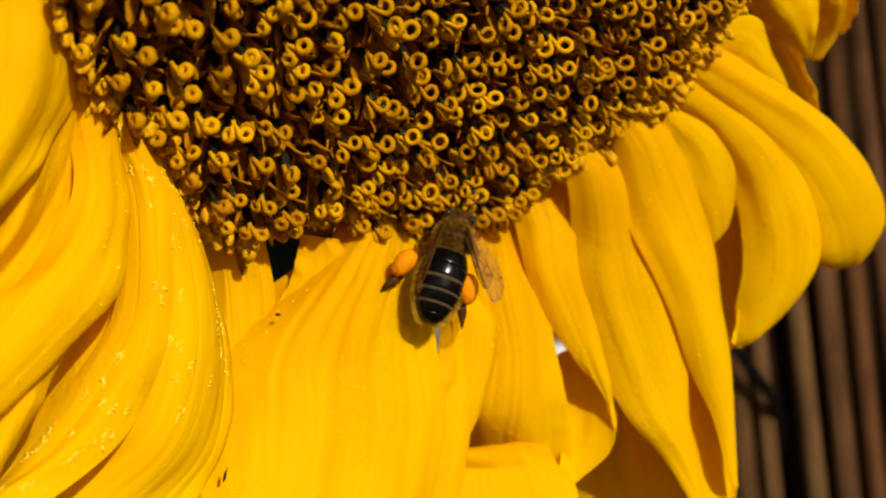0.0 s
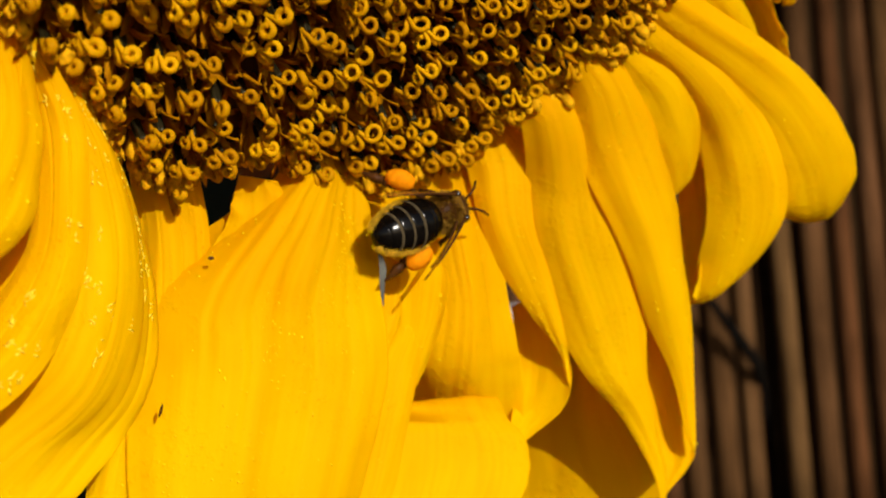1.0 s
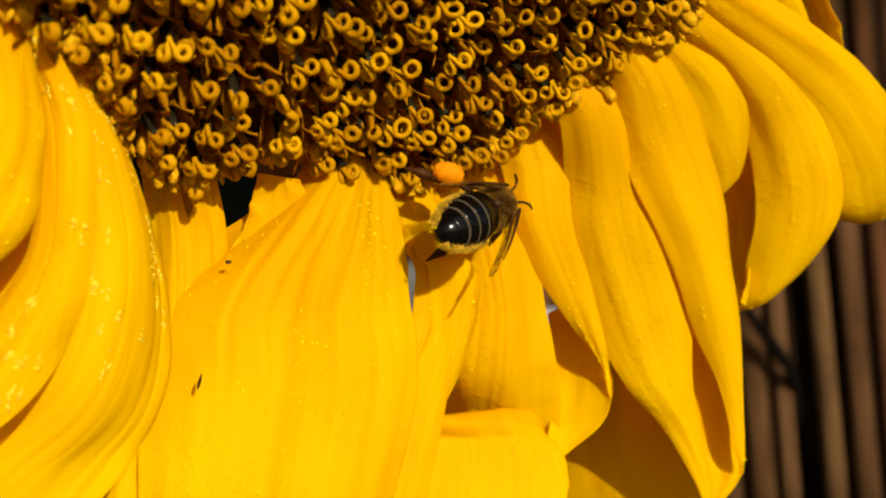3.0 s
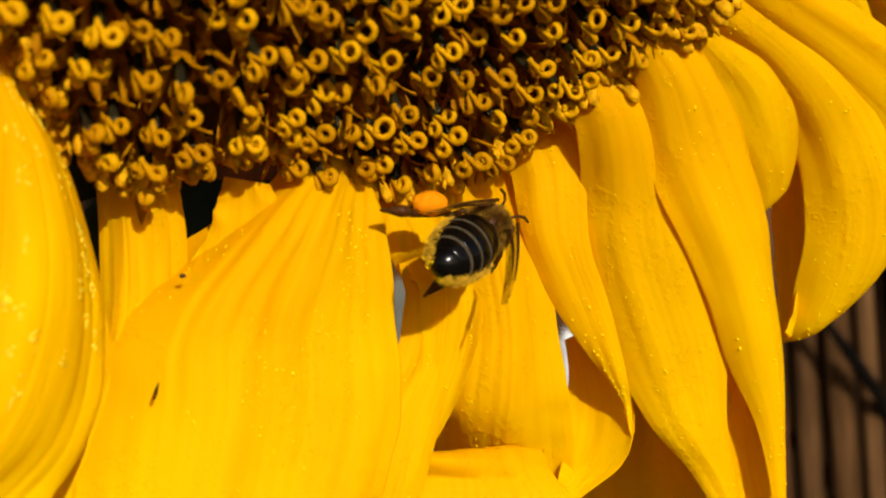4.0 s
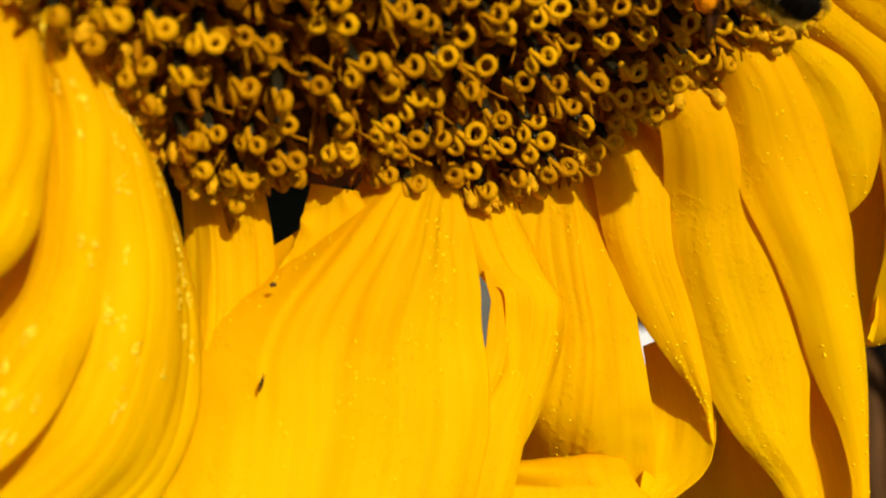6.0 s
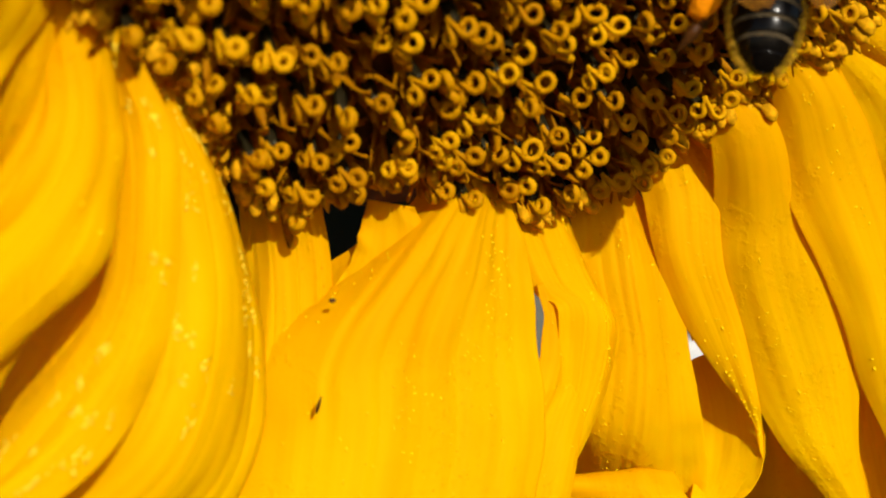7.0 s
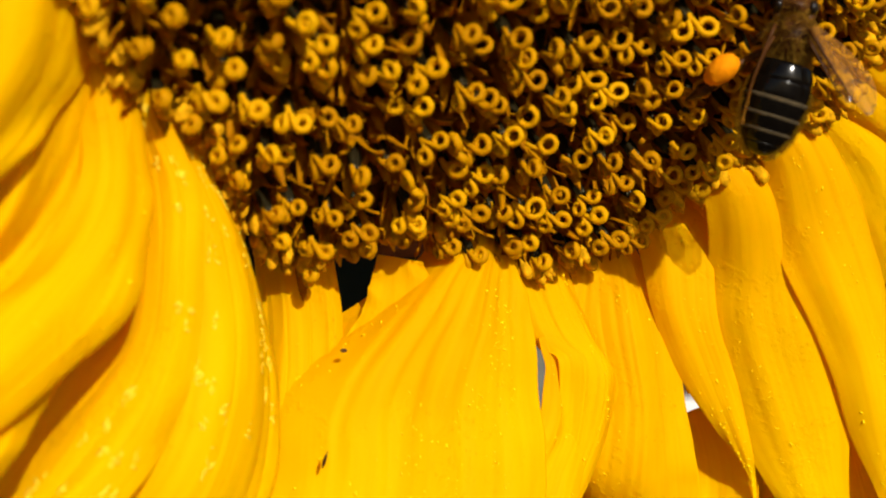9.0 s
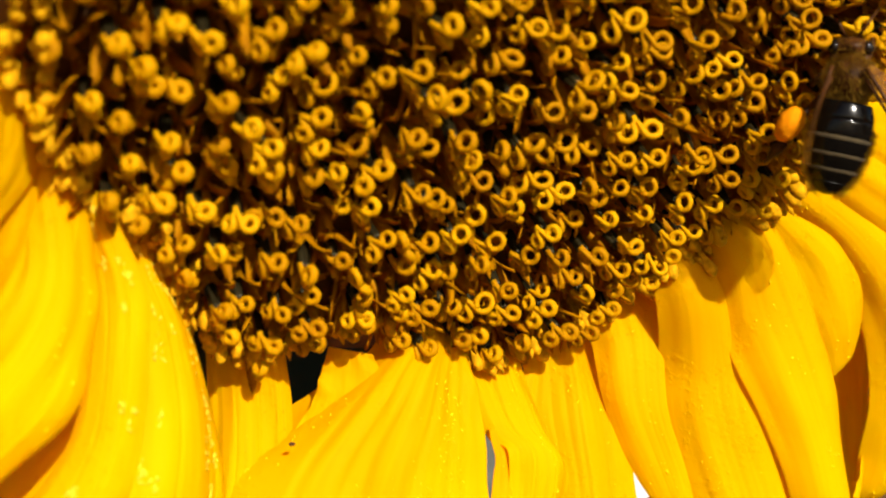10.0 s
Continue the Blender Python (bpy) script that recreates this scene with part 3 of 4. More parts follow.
ray_petal(2, [(-34.1, -23.4, 27.9, 1.5, 1.2, -0.5), (-35.5, -26.5, 25.2, 2.5, 2.0, -0.8),
    (-36.9, -29.5, 22.6, 3.1, 2.5, -0.9), (-36.3, -31.0, 16.4, 3.7, 5.0, -0.4),
    (-37.4, -31.5, 11.1, 3.7, 6.5, -0.2), (-39.2, -34.0, 5.9, 3.5, 6.0, 0.2),
    (-41.5, -37.5, 0.5, 3.4, 4.5, 0.6), (-44.6, -41.0, -5.0, 2.6, 2.0, 0.6)], ridges=0.3, crease=0.5)
ray_petal(1.5, [(-32.0, -17.7, 22.0, 1.2, 0.2, -1.0), (-33.4, -20.4, 18.7, 2.0, 0.4, -1.6),
    (-34.9, -23.0, 15.5, 2.4, 0.5, -2.0), (-35.8, -23.2, 9.0, 3.9, 1.8, -1.1),
    (-37.8, -24.5, 2.7, 4.7, 2.5, -0.8), (-40.6, -27.5, -2.8, 4.0, 3.5, -0.3),
    (-43.0, -32.8, -7.5, 3.4, 3.2, 0.1), (-45.4, -38.5, -11.8, 2.8, 1.5, 0.1)], ridges=2.6, crease=0.8)
ray_petal(2, [(-31.3, -17.9, 20.9, 0.8, 0.4, -0.6), (-32.7, -20.6, 17.5, 1.4, 0.6, -1.0),
    (-34.2, -23.2, 14.2, 1.7, 0.8, -1.2), (-33.1, -22.0, 8.0, 1.9, 1.5, -0.8),
    (-32.8, -22.8, 2.1, 2.0, 2.2, -0.3), (-34.1, -25.0, -3.3, 3.1, 3.0, 0.2),
    (-36.0, -28.5, -7.4, 4.1, 4.5, -0.1), (-39.0, -33.0, -12.0, 3.7, 4.0, 0.1),
    (-41.9, -38.5, -16.5, 2.7, 2.5, 0.0), (-44.6, -43.0, -19.8, 2.0, 1.0, 0.1)], crumbs=60, ridges=0.3, crease=0.5)
ray_petal(1.5, [(-38.9, -30.5, -8.5, 4.6, 4.5, -0.6), (-40.8, -31.5, -12.4, 4.6, 4.5, 0.0),
    (-41.3, -33.5, -17.2, 3.1, 3.5, 0.3), (-41.9, -36.0, -21.8, 1.6, 2.0, 0.3),
    (-42.8, -39.0, -25.6, 0.8, 1.0, 0.2)])
ray_petal(1.8, [(-28.7, -14.6, 17.8, 1.0, -0.3, -0.7), (-30.0, -17.1, 14.0, 1.6, -0.4, -1.1),
    (-31.4, -19.5, 10.3, 1.9, -0.5, -1.3), (-29.9, -19.0, 3.1, 2.5, 0.0, -0.5),
    (-29.7, -19.8, -3.2, 2.5, 0.2, 0.3), (-30.7, -20.2, -9.8, 2.9, 0.2, -0.0),
    (-33.6, -22.0, -15.8, 3.9, 1.0, -0.2), (-36.7, -24.8, -20.6, 4.3, 0.8, 0.1),
    (-41.4, -28.0, -24.7, 3.8, 0.0, 0.3), (-46.2, -32.5, -27.2, 3.1, -0.5, 0.5)], crumbs=220, pale=True, ridges=0.3, crease=0.5, folds=((-0.2,0.0,0.05,0.9),(0.45,0.4,0.05,0.8)))
ray_petal(0.3, [(-32.8, -16.5, -4.6, 2.3, -2.5, -1.5), (-35.1, -16.1, -8.0, 3.8, -3.1, -0.7),
    (-38.1, -17.0, -11.8, 4.8, -3.0, -1.0), (-40.6, -18.2, -16.0, 5.2, -3.2, -0.5),
    (-43.5, -20.0, -19.7, 5.3, -3.0, -0.3), (-46.6, -22.5, -24.1, 5.3, -2.5, 0.0),
    (-49.1, -25.7, -27.7, 4.0, -1.8, 0.3)], ridges=0.1, wave=0.1, crease=0.2)
ray_petal(2, [(-27.5, -9.6, 14.3, 0.8, 0.8, -1.1), (-28.7, -11.6, 10.2, 1.3, 1.2, -1.8),
    (-30.0, -13.5, 6.2, 1.6, 1.5, -2.2), (-28.4, -12.3, -1.1, 1.8, 3.8, -0.9),
    (-27.5, -12.0, -8.2, 2.3, 5.0, -0.7), (-27.8, -13.2, -15.4, 2.8, 5.2, -1.5),
    (-29.6, -15.0, -21.6, 3.6, 5.0, -1.5), (-34.5, -16.2, -26.5, 6.0, 4.2, -1.3),
    (-37.9, -18.2, -30.7, 6.3, 3.2, -1.3), (-40.8, -21.3, -35.1, 4.6, 1.2, -0.7)], crumbs=280, pale=True, ridges=0.3, crease=0.6, folds=((-0.25,0.3,0.05,0.9),(0.5,0.0,0.1,0.9),(0.72,0.0,0.2,0.95)))
ray_petal(1.2, [(-24.0, 5.8, 8.2, 1.9, 0.2, -0.4), (-24.7, 5.1, 3.8, 3.1, 0.4, -0.6),
    (-25.4, 4.5, -0.6, 3.7, 0.5, -0.7), (-24.9, 4.0, -8.2, 3.8, 1.0, -0.4),
    (-25.3, 3.0, -15.8, 3.7, 1.0, -0.4), (-27.0, 0.5, -23.6, 4.0, 0.5, -0.4),
    (-29.3, -1.5, -29.9, 4.0, 0.5, -0.5), (-30.5, -3.0, -35.0, 4.0, 1.0, -0.6),
    (-31.7, -4.0, -41.4, 3.2, 1.0, -0.6), (-32.6, -5.5, -46.8, 1.1, 0.5, -0.3)], crumbs=60, ridges=0.6, crease=1.2, folds=((-0.35,0.5,0.1,0.8),(0.2,0.4,0.1,0.7)))
ray_petal(0.5, [(-15.4, 5.8, -2.5, 2.1, 0.2, -0.5), (-15.3, 5.8, -5.3, 3.0, 0.2, -0.8),
    (-16.0, 5.5, -8.7, 3.3, 0.5, -1.3), (-17.5, 5.0, -13.1, 4.5, 0.5, -1.4),
    (-18.9, 4.5, -19.7, 4.0, 0.5, -1.1)], ridges=0.2, crease=0.3)


bm = bmesh.new()
blob(bm, (-20.35, 0.45, -10.9), (0.34, 0.2, 0.2), rough=0.4, seg=8, rings=6)
part("blemish", bm, RECEPT, flower, "small brown blemish on a petal")

# ---- disc florets ----
floret_rng = random.Random(11)


def shared(name, bm, mats):
    me = bpy.data.meshes.new(name)
    bm.to_mesh(me)
    bm.free()
    me.transform(Matrix.Scale(U, 4))
    for m in mats:
        me.materials.append(m)
    me.polygons.foreach_set("use_smooth", [True] * len(me.polygons))
    return me


def branch(bm, radius, thick, flat, sweep, seed, flip, spread, twist, low):
    """A stigma branch that bows away from the style and rolls back into a ring."""
    turn = Matrix.Rotation(twist, 3, "Z")
    pts, rad = [Vector((0, 0, -2.1)), Vector((spread * 0.05, 0, -1.6)), Vector(((spread - radius) * 0.75, 0, low - 1.0))], [0.20, 0.22, thick * 0.95]
    n = 17
    for i in range(n + 1):
        a = math.pi * 0.93 - sweep * i / n
        r = radius * (1 - 0.16 * i / n) * (1 + 0.06 * math.sin(2 * a + seed))
        pts.append(Vector((spread + r * math.cos(a), 0.16 * math.sin(seed) * i / n, low + r * math.sin(a) - 0.45)))
        rad.append(thick * (1.0 + 0.08 * math.sin(2.3 * i + seed)) * (0.62 if i == n else 1))
    was = len(bm.verts)
    tube(bm, pts, rad, 8)
    bm.verts.ensure_lookup_table()
    for v in bm.verts[was:]:
        p = Vector((v.co.x * flip, v.co.y * flat, v.co.z))
        v.co = turn @ p


def stigma(radius, thick, flat, sweep, seed, twist):
    bm = bmesh.new()
    branch(bm, radius, thick, flat, sweep, seed, 1, radius + 0.30, 0.0, 0.0)
    branch(bm, radius * 0.94, thick, flat, sweep * 0.96, seed + 2.0, -1, radius * 0.94 + 0.42, twist, -0.45)
    return bm


shape_rng = random.Random(21)
OPEN = [shared("stigma", stigma(shape_rng.uniform(0.66, 0.78), shape_rng.uniform(0.25, 0.30), shape_rng.uniform(1.2, 1.5), shape_rng.uniform(5.5, 6.3), 1.7 * k, shape_rng.gauss(0.7, 0.4)), [STIGMA]) for k in range(9)]
ROLLED = [shared("stigma", stigma(shape_rng.uniform(0.58, 0.66), shape_rng.uniform(0.28, 0.33), shape_rng.uniform(1.2, 1.5), shape_rng.uniform(5.9, 6.6), 2.3 * k, shape_rng.gauss(0.9, 0.4)), [STIGMA]) for k in range(9)]
TIGHT = [shared("stigma", stigma(shape_rng.uniform(0.50, 0.56), shape_rng.uniform(0.33, 0.38), shape_rng.uniform(1.2, 1.5), shape_rng.uniform(6.0, 6.6), 2.9 * k, shape_rng.gauss(0.9, 0.5)), [STIGMA]) for k in range(8)]


def corolla(seed):
    rng = random.Random(seed)
    bm = bmesh.new()
    tube(bm, [(0, 0, -8.0), (0, 0, -5.6), (0.05, 0, -4.4)], [0.6, 0.75, 1.0], 9)
    for k in range(5):
        a = k * 2 * math.pi / 5 + rng.uniform(-0.35, 0.35)
        ca, sa = math.cos(a), math.sin(a)
        ln = rng.uniform(1.7, 2.9)
        bow = rng.uniform(0.1, 0.8)
        rows = []
        for i in range(6):
            s = i / 5
            out = 0.85 + ln * 0.8 * s
            up = -4.5 + ln * (1.75 * s - bow * 1.3 * s * s)
            w = 0.85 * (1 - s) ** 0.6 + 0.02
            rows.append([bm.verts.new((out * ca - w * u * sa, out * sa + w * u * ca, up + 0.28 * abs(u) - d)) for u, d in ((-1, 0), (0, 0), (1, 0), (0, 0.14))])
        for r0, r1 in zip(rows, rows[1:]):
            for q in range(4):
                bm.faces.new((r0[q], r0[(q + 1) % 4], r1[(q + 1) % 4], r1[q]))
    return bm


def anther(bow):
    """Five fused anthers: a dark fluted tube whose tips part round the style."""
    bm = bmesh.new()
    rings = []
    for z, r, lobes in ((-5.2, 0.46, 0.04), (-4.0, 0.56, 0.05), (-2.8, 0.55, 0.06), (-2.0, 0.48, 0.10), (-1.5, 0.36, 0.12)):
        ring = []
        for k in range(20):
            a = 2 * math.pi * k / 20
            q = r * (1 + lobes * 1.6 * math.cos(5 * a))
            ring.append(bm.verts.new((q * math.cos(a) + bow * (z + 3) ** 2 * 0.03, q * math.sin(a), z + 0.28 * (lobes > 0.09) * math.cos(5 * a))))
        rings.append(ring)
    for r0, r1 in zip(rings, rings[1:]):
        for k in range(20):
            bm.faces.new((r0[k], r0[(k + 1) % 20], r1[(k + 1) % 20], r1[k]))
    bm.faces.new(rings[-1])
    return bm


corolla_meshes = [shared("corolla", corolla(k), [COROLLA]) for k in range(7)]
anther_meshes = [shared("anther_tube", anther(w), [ANTHER]) for w in (-1.0, 0.2, 1.1)]
X3, Y3, Z3 = Vector((1, 0, 0)), Vector((0, 1, 0)), Vector((0, 0, 1))


def rim(lean):
    """The uneven rim of the disc, as a share of its radius."""
    return 1 - 0.12 * math.exp(-(((lean + 0.06) / 0.23) ** 2)) - 0.17 * math.exp(-(((lean - 0.68) / 0.19) ** 2)) + 0.07 * math.exp(-(((lean - 1.14) / 0.14) ** 2)) + 0.02 * math.exp(-(((lean - 1.45) / 0.12) ** 2)) + 0.015 * math.exp(-(((lean - 1.9) / 0.4) ** 2)) + 0.035 * math.exp(-(((lean - 0.38) / 0.12) ** 2))


GOLDEN = math.pi * (3 - math.sqrt(5))
FLORETS = 365
PAIR = Vector((0.74, -0.1, 0.66))  # the way in which most stigmas part
rest = bmesh.new()
for n in range(FLORETS):
    a = n * GOLDEN + 0.6
    lean = (a + 2.34 + math.pi) % (2 * math.pi) - math.pi
    r = DISC_R * ((n + 0.5) / FLORETS) ** 0.53 * rim(lean)
    j = floret_rng
    edge = r / DISC_R
    pos = on_head(r * math.cos(a) + j.gauss(0, 0.35), r * math.sin(a) + j.gauss(0, 0.35), j.gauss(-0.2, 0.55) - 1.0 * edge**8)
    out = (ACROSS * math.cos(a) + ALONG * math.sin(a)) * (0.22 * edge**2)
    axis = (FACE + out + Vector((j.gauss(0, 0.09), j.gauss(0, 0.09), j.gauss(0, 0.09)))).normalized()
    side = (PAIR - axis * PAIR.dot(axis)).normalized()
    side = Matrix.Rotation(j.gauss(0.1, 0.36), 3, axis) @ side
    m = Matrix.Translation(at(pos)) @ Matrix((side, axis.cross(side), axis)).transposed().to_4x4() @ Matrix.Scale(j.uniform(0.92, 1.12), 4)
    ripe = edge + 0.35 * math.cos(a - 2.6) + j.gauss(0, 0.12)  # the florets roll up from one side of the rim
    kinds = OPEN if ripe < 0.50 else ROLLED if ripe < 0.86 else TIGHT
    mesh = kinds[j.randrange(len(kinds))]
    local = Matrix.Rotation(j.gauss(0.45, 0.2), 4, "X") @ Matrix.Rotation(j.gauss(0, 0.16), 4, "Y")
    if r * math.sin(a) > 13:  # the far rim, behind the head's upper edge
        for mesh, local in [(corolla_meshes[n % 7], Matrix.Identity(4)), (mesh, local)]:
            was = len(rest.verts)
            rest.from_mesh(mesh)
            rest.verts.ensure_lookup_table()
            bmesh.ops.transform(rest, matrix=m @ local, verts=rest.verts[was:])
        continue
    fl = new("disc_floret", corolla_meshes[n % 7])
    fl.parent = flower
    fl.matrix_parent_inverse = Matrix.Translation(-flower.location)
    fl.matrix_basis = m
    an = new("anther_tube", anther_meshes[n % 3])
    an.parent = fl
    st = new("stigma", mesh)
    st.parent = fl
    st.matrix_basis = local
# unopened florets that stand close together under the rim
BUD = plain("bud_orange", (0.60, 0.29, 0.003), 0.7, 0.45, 1200.0, 0.5, 0.0, 0.03)
bud_meshes = []
for k in range(5):
    bud_rng = random.Random(40 + k)
    bm = bmesh.new()
    rings = lathe(bm, [(-4.5, 0.45), (-2.0, 0.55), (-0.9, 0.80 + 0.05 * k), (-0.1, 0.95), (0.5, 0.82), (0.95, 0.5 - 0.06 * k), (1.1, 0.1)], X3, Y3, Z3, Vector((0, 0, 0)), 10)
    for n, ring in enumerate(rings):  # five seams where the lobes will part
        for q, v in enumerate(ring):
            w = 1 - 0.16 * (q % 2) * (n > 1)
            v.co.x, v.co.y = v.co.x * w, v.co.y * w
            v.co.z += bud_rng.gauss(0, 0.05)
    if k > 2:  # one lobe stands open
        tube(bm, [(0.7, 0, -0.2), (1.2, 0.1, 0.6), (1.35, 0.1, 1.3)], [0.42, 0.34, 0.06], 6)
    bud_meshes.append(shared("floret_bud", bm, [BUD]))
for row, (grow, low, high) in enumerate(((0.965, -3.6, -1.8), (1.0, -4.6, -2.8), (1.035, -6.0, -4.2), (1.06, -7.2, -5.4), (1.03, -3.0, -1.2), (1.06, -4.2, -2.2))):
    for n in range(150):
        a = -math.pi + 2 * math.pi * (n + 0.5 * (row % 2)) / 150 + floret_rng.uniform(-0.014, 0.014)
        b = math.sin(a)
        lean = (a + 2.34 + math.pi) % (2 * math.pi) - math.pi
        if b > 0.4 or (row > 1 and not (0.45 if row < 4 else 1.62) < lean < 2.9):
            continue
        r = DISC_R * rim(lean) * (grow + floret_rng.uniform(-0.018, 0.018))
        pos = on_head(r * math.cos(a), r * math.sin(a), floret_rng.uniform(low, high))
        axis = (FACE + (ACROSS * math.cos(a) + ALONG * b) * 0.45 + Vector((floret_rng.gauss(0, 0.16), 0, floret_rng.gauss(0, 0.16)))).normalized()
        bud = new("floret_bud", bud_meshes[floret_rng.randrange(5)])
        bud.parent = flower
        bud.matrix_parent_inverse = Matrix.Translation(-flower.location)
        bud.matrix_basis = Matrix.Translation(at(pos)) @ axis.to_track_quat("Z", "Y").to_matrix().to_4x4() @ Matrix.Rotation(floret_rng.uniform(0, 6.28), 4, "Z") @ Matrix.Scale(floret_rng.uniform(0.62, 0.95), 4)
me = bpy.data.meshes.new("far_florets")
rest.to_mesh(me)
rest.free()
me.materials.append(STIGMA)
me.polygons.foreach_set("use_smooth", [True] * len(me.polygons))
far = tagged(new("far_florets", me), kind="stuff")
far.parent = flower
far.matrix_parent_inverse = Matrix.Translation(-flower.location)

# ---- honeybee ----


def chitin(nt, bsdf):
    f = noise_tex(nt, coords(nt, (1, 1, 1)), 1800.0, 3.0)
    nt.links.new(ramp(nt, f, [(0.3, (0.0015, 0.001, 0.0008)), (0.7, (0.004, 0.003, 0.002))]), bsdf.inputs["Base Color"])
    nt.links.new(ramp(nt, f, [(0.3, (0.12, 0.12, 0.12)), (0.7, (0.22, 0.22, 0.22))]), bsdf.inputs["Roughness"])
    bsdf.inputs["Specular IOR Level"].default_value = 0.2
    bump(nt, bsdf, f, 0.15, 0.00004)


CHITIN = material("bee_chitin", chitin)
BROWN = plain("bee_brown", (0.058, 0.020, 0.004), 0.4, 0.4, 1500.0, 0.3, 0.0, 0.08)
FUR = plain("bee_fur", (0.31, 0.16, 0.02), 0.8, 0.4, 1500.0, 0.3, 0.0, 0.0)
GOLDFUR = plain("pollen_dusted_fur", (0.52, 0.29, 0.018), 0.8, 0.45, 1500.0, 0.3, 0.0, 0.05)
BAND = plain("pale_hair_band", (0.060, 0.042, 0.018), 0.9, 0.4, 2500.0, 0.5)
POLLEN = plain("orange_pollen", (0.76, 0.24, 0.0), 0.8, 0.12, 1500.0, 0.5, 0.0, 0.08)
EYE = plain("bee_eye", (0.012, 0.008, 0.006), 0.2, 0.2, 2000.0, 0.1, 0.0, 0.6)


def wing_material(nt, bsdf):
    f = node(nt, "ShaderNodeTexVoronoi", Scale=3.2)
    f.feature = "DISTANCE_TO_EDGE"
    nt.links.new(coords(nt, (420, 170, 420)), f.inputs["Vector"])
    vein = ramp(nt, f.outputs["Distance"], [(0.02, (1, 1, 1)), (0.06, (0, 0, 0))])
    nt.links.new(mixed(nt, vein, (0.34, 0.14, 0.014), (0.08, 0.03, 0.006)), bsdf.inputs["Base Color"])
    a = nt.nodes.new("ShaderNodeMath")
    a.operation = "MULTIPLY_ADD"
    nt.links.new(vein, a.inputs[0])
    a.inputs[1].default_value, a.inputs[2].default_value = 0.35, 0.46
    nt.links.new(a.outputs[0], bsdf.inputs["Alpha"])
    bsdf.inputs["Roughness"].default_value = 0.16
    bsdf.inputs["Specular IOR Level"].default_value = 0.5


WING = material("bee_wing", wing_material)

bee = tagged(new("honeybee"), "dark honeybee with pale bands and orange pollen baskets on the sunflower", "bee")


def bee_part(name, bm, mat, parent=None, label="", smooth=True, origin=(0, 0, 0), kind=""):
    me = bpy.data.meshes.new(name)
    bm.to_mesh(me)
    bm.free()
    me.transform(Matrix.Scale(U, 4) @ Matrix.Translation(-Vector(origin)))
    me.materials.append(mat)
    if smooth:
        me.polygons.foreach_set("use_smooth", [True] * len(me.polygons))
    ob = new(name, me)
    ob.parent = parent or bee
    ob.location = Vector(origin) * U
    return tagged(ob, label, kind=kind)


X, Y, Z = Vector((1, 0, 0)), Vector((0, 1, 0)), Vector((0, 0, 1))


def abdomen_radius(s):
    """Half width at s from 0 at the waist to 1 at the tip."""
    return 2.82 * max(0.0, math.sin(math.pi * min(1, 0.13 + 0.87 * s) ** 0.85)) ** 0.42


ABD = 8.6
bee_rng = random.Random(3)


def abdomen_ring(s, grow=1.0, n=24):
    r = abdomen_radius(s) * grow
    drop = -0.9 * s * s
    return [Vector((r * math.cos(a), -ABD * s, drop + r * 0.86 * math.sin(a))) for a in (2 * math.pi * k / n for k in range(n))]


abdomen = None
edges = [0.02, 0.20, 0.38, 0.56, 0.72, 0.86, 0.995]
for k in range(6):
    bm = bmesh.new()
    a, b = edges[k], edges[k + 1] + (0.012 if k < 5 else 0)
    rings = []
    steps = 7
    for i in range(steps + 1):
        q = i / steps
        grow = 1.0 + 0.018 * q - (0.035 if i == steps and k < 5 else 0)
        rings.append([bm.verts.new(v) for v in abdomen_ring(a + (b - a) * q, grow)])
    for r0, r1 in zip(rings, rings[1:]):
        for i in range(24):
            bm.faces.new((r0[i], r0[(i + 1) % 24], r1[(i + 1) % 24], r1[i]))
    bm.faces.new(list(reversed(rings[0])))
    bm.faces.new(rings[-1])
    if abdomen is None:
        abdomen = bee_part("abdomen", bm, CHITIN, label="glossy black abdomen")
    else:
        bee_part("tergite", bm, CHITIN, abdomen)
for k in (2, 3, 4):
    bm = bmesh.new()
    s0 = edges[k] + 0.012
    rings = [[bm.verts.new(v) for v in abdomen_ring(s0 + d, g)] for d, g in ((-0.01, 1.0), (0.0, 1.022), (0.016 + 0.006 * (k == 2), 1.026), (0.026 + 0.008 * (k == 2), 1.0))]
    for r0, r1 in zip(rings, rings[1:]):
        for i in range(24):
            bm.faces.new((r0[i], r0[(i + 1) % 24], r1[(i + 1) % 24], r1[i]))
    bee_part("hair_band", bm, BAND, abdomen, "pale band of short hair")


def fuzz(bm, spots, length, width):
    for p, d in spots:
        d = (d + Vector((bee_rng.gauss(0, 0.35), bee_rng.gauss(0, 0.35), bee_rng.gauss(0, 0.35)))).normalized()
        side = d.orthogonal().normalized() * width
        ln = length * bee_rng.uniform(0.6, 1.3)
        mid = p + d * ln * 0.55 + Vector((0, -0.08, 0))
        vs = [bm.verts.new(p - side), bm.verts.new(p + side), bm.verts.new(mid + side * 0.5), bm.verts.new(p + d * ln + Vector((0, -0.22, 0))), bm.verts.new(mid - side * 0.5)]
        bm.faces.new(vs)


spots = []
for _ in range(1900):
    s = bee_rng.uniform(0.25, 0.97)
    a = bee_rng.choice((-0.25, math.pi + 0.25)) + bee_rng.gauss(0, 0.32)
    if math.sin(a) > 0.35:
        continue
    r = abdomen_radius(s)
    spots.append((Vector((r * math.cos(a), -ABD * s, -0.9 * s * s + 0.86 * r * math.sin(a))), Vector((math.cos(a), -0.5, math.sin(a) - 0.2))))
bm = bmesh.new()
fuzz(bm, spots, 0.5, 0.035)
bee_part("abdomen_fringe", bm, GOLDFUR, abdomen, "fringe of yellow pollen-dusted hair", kind="stuff")
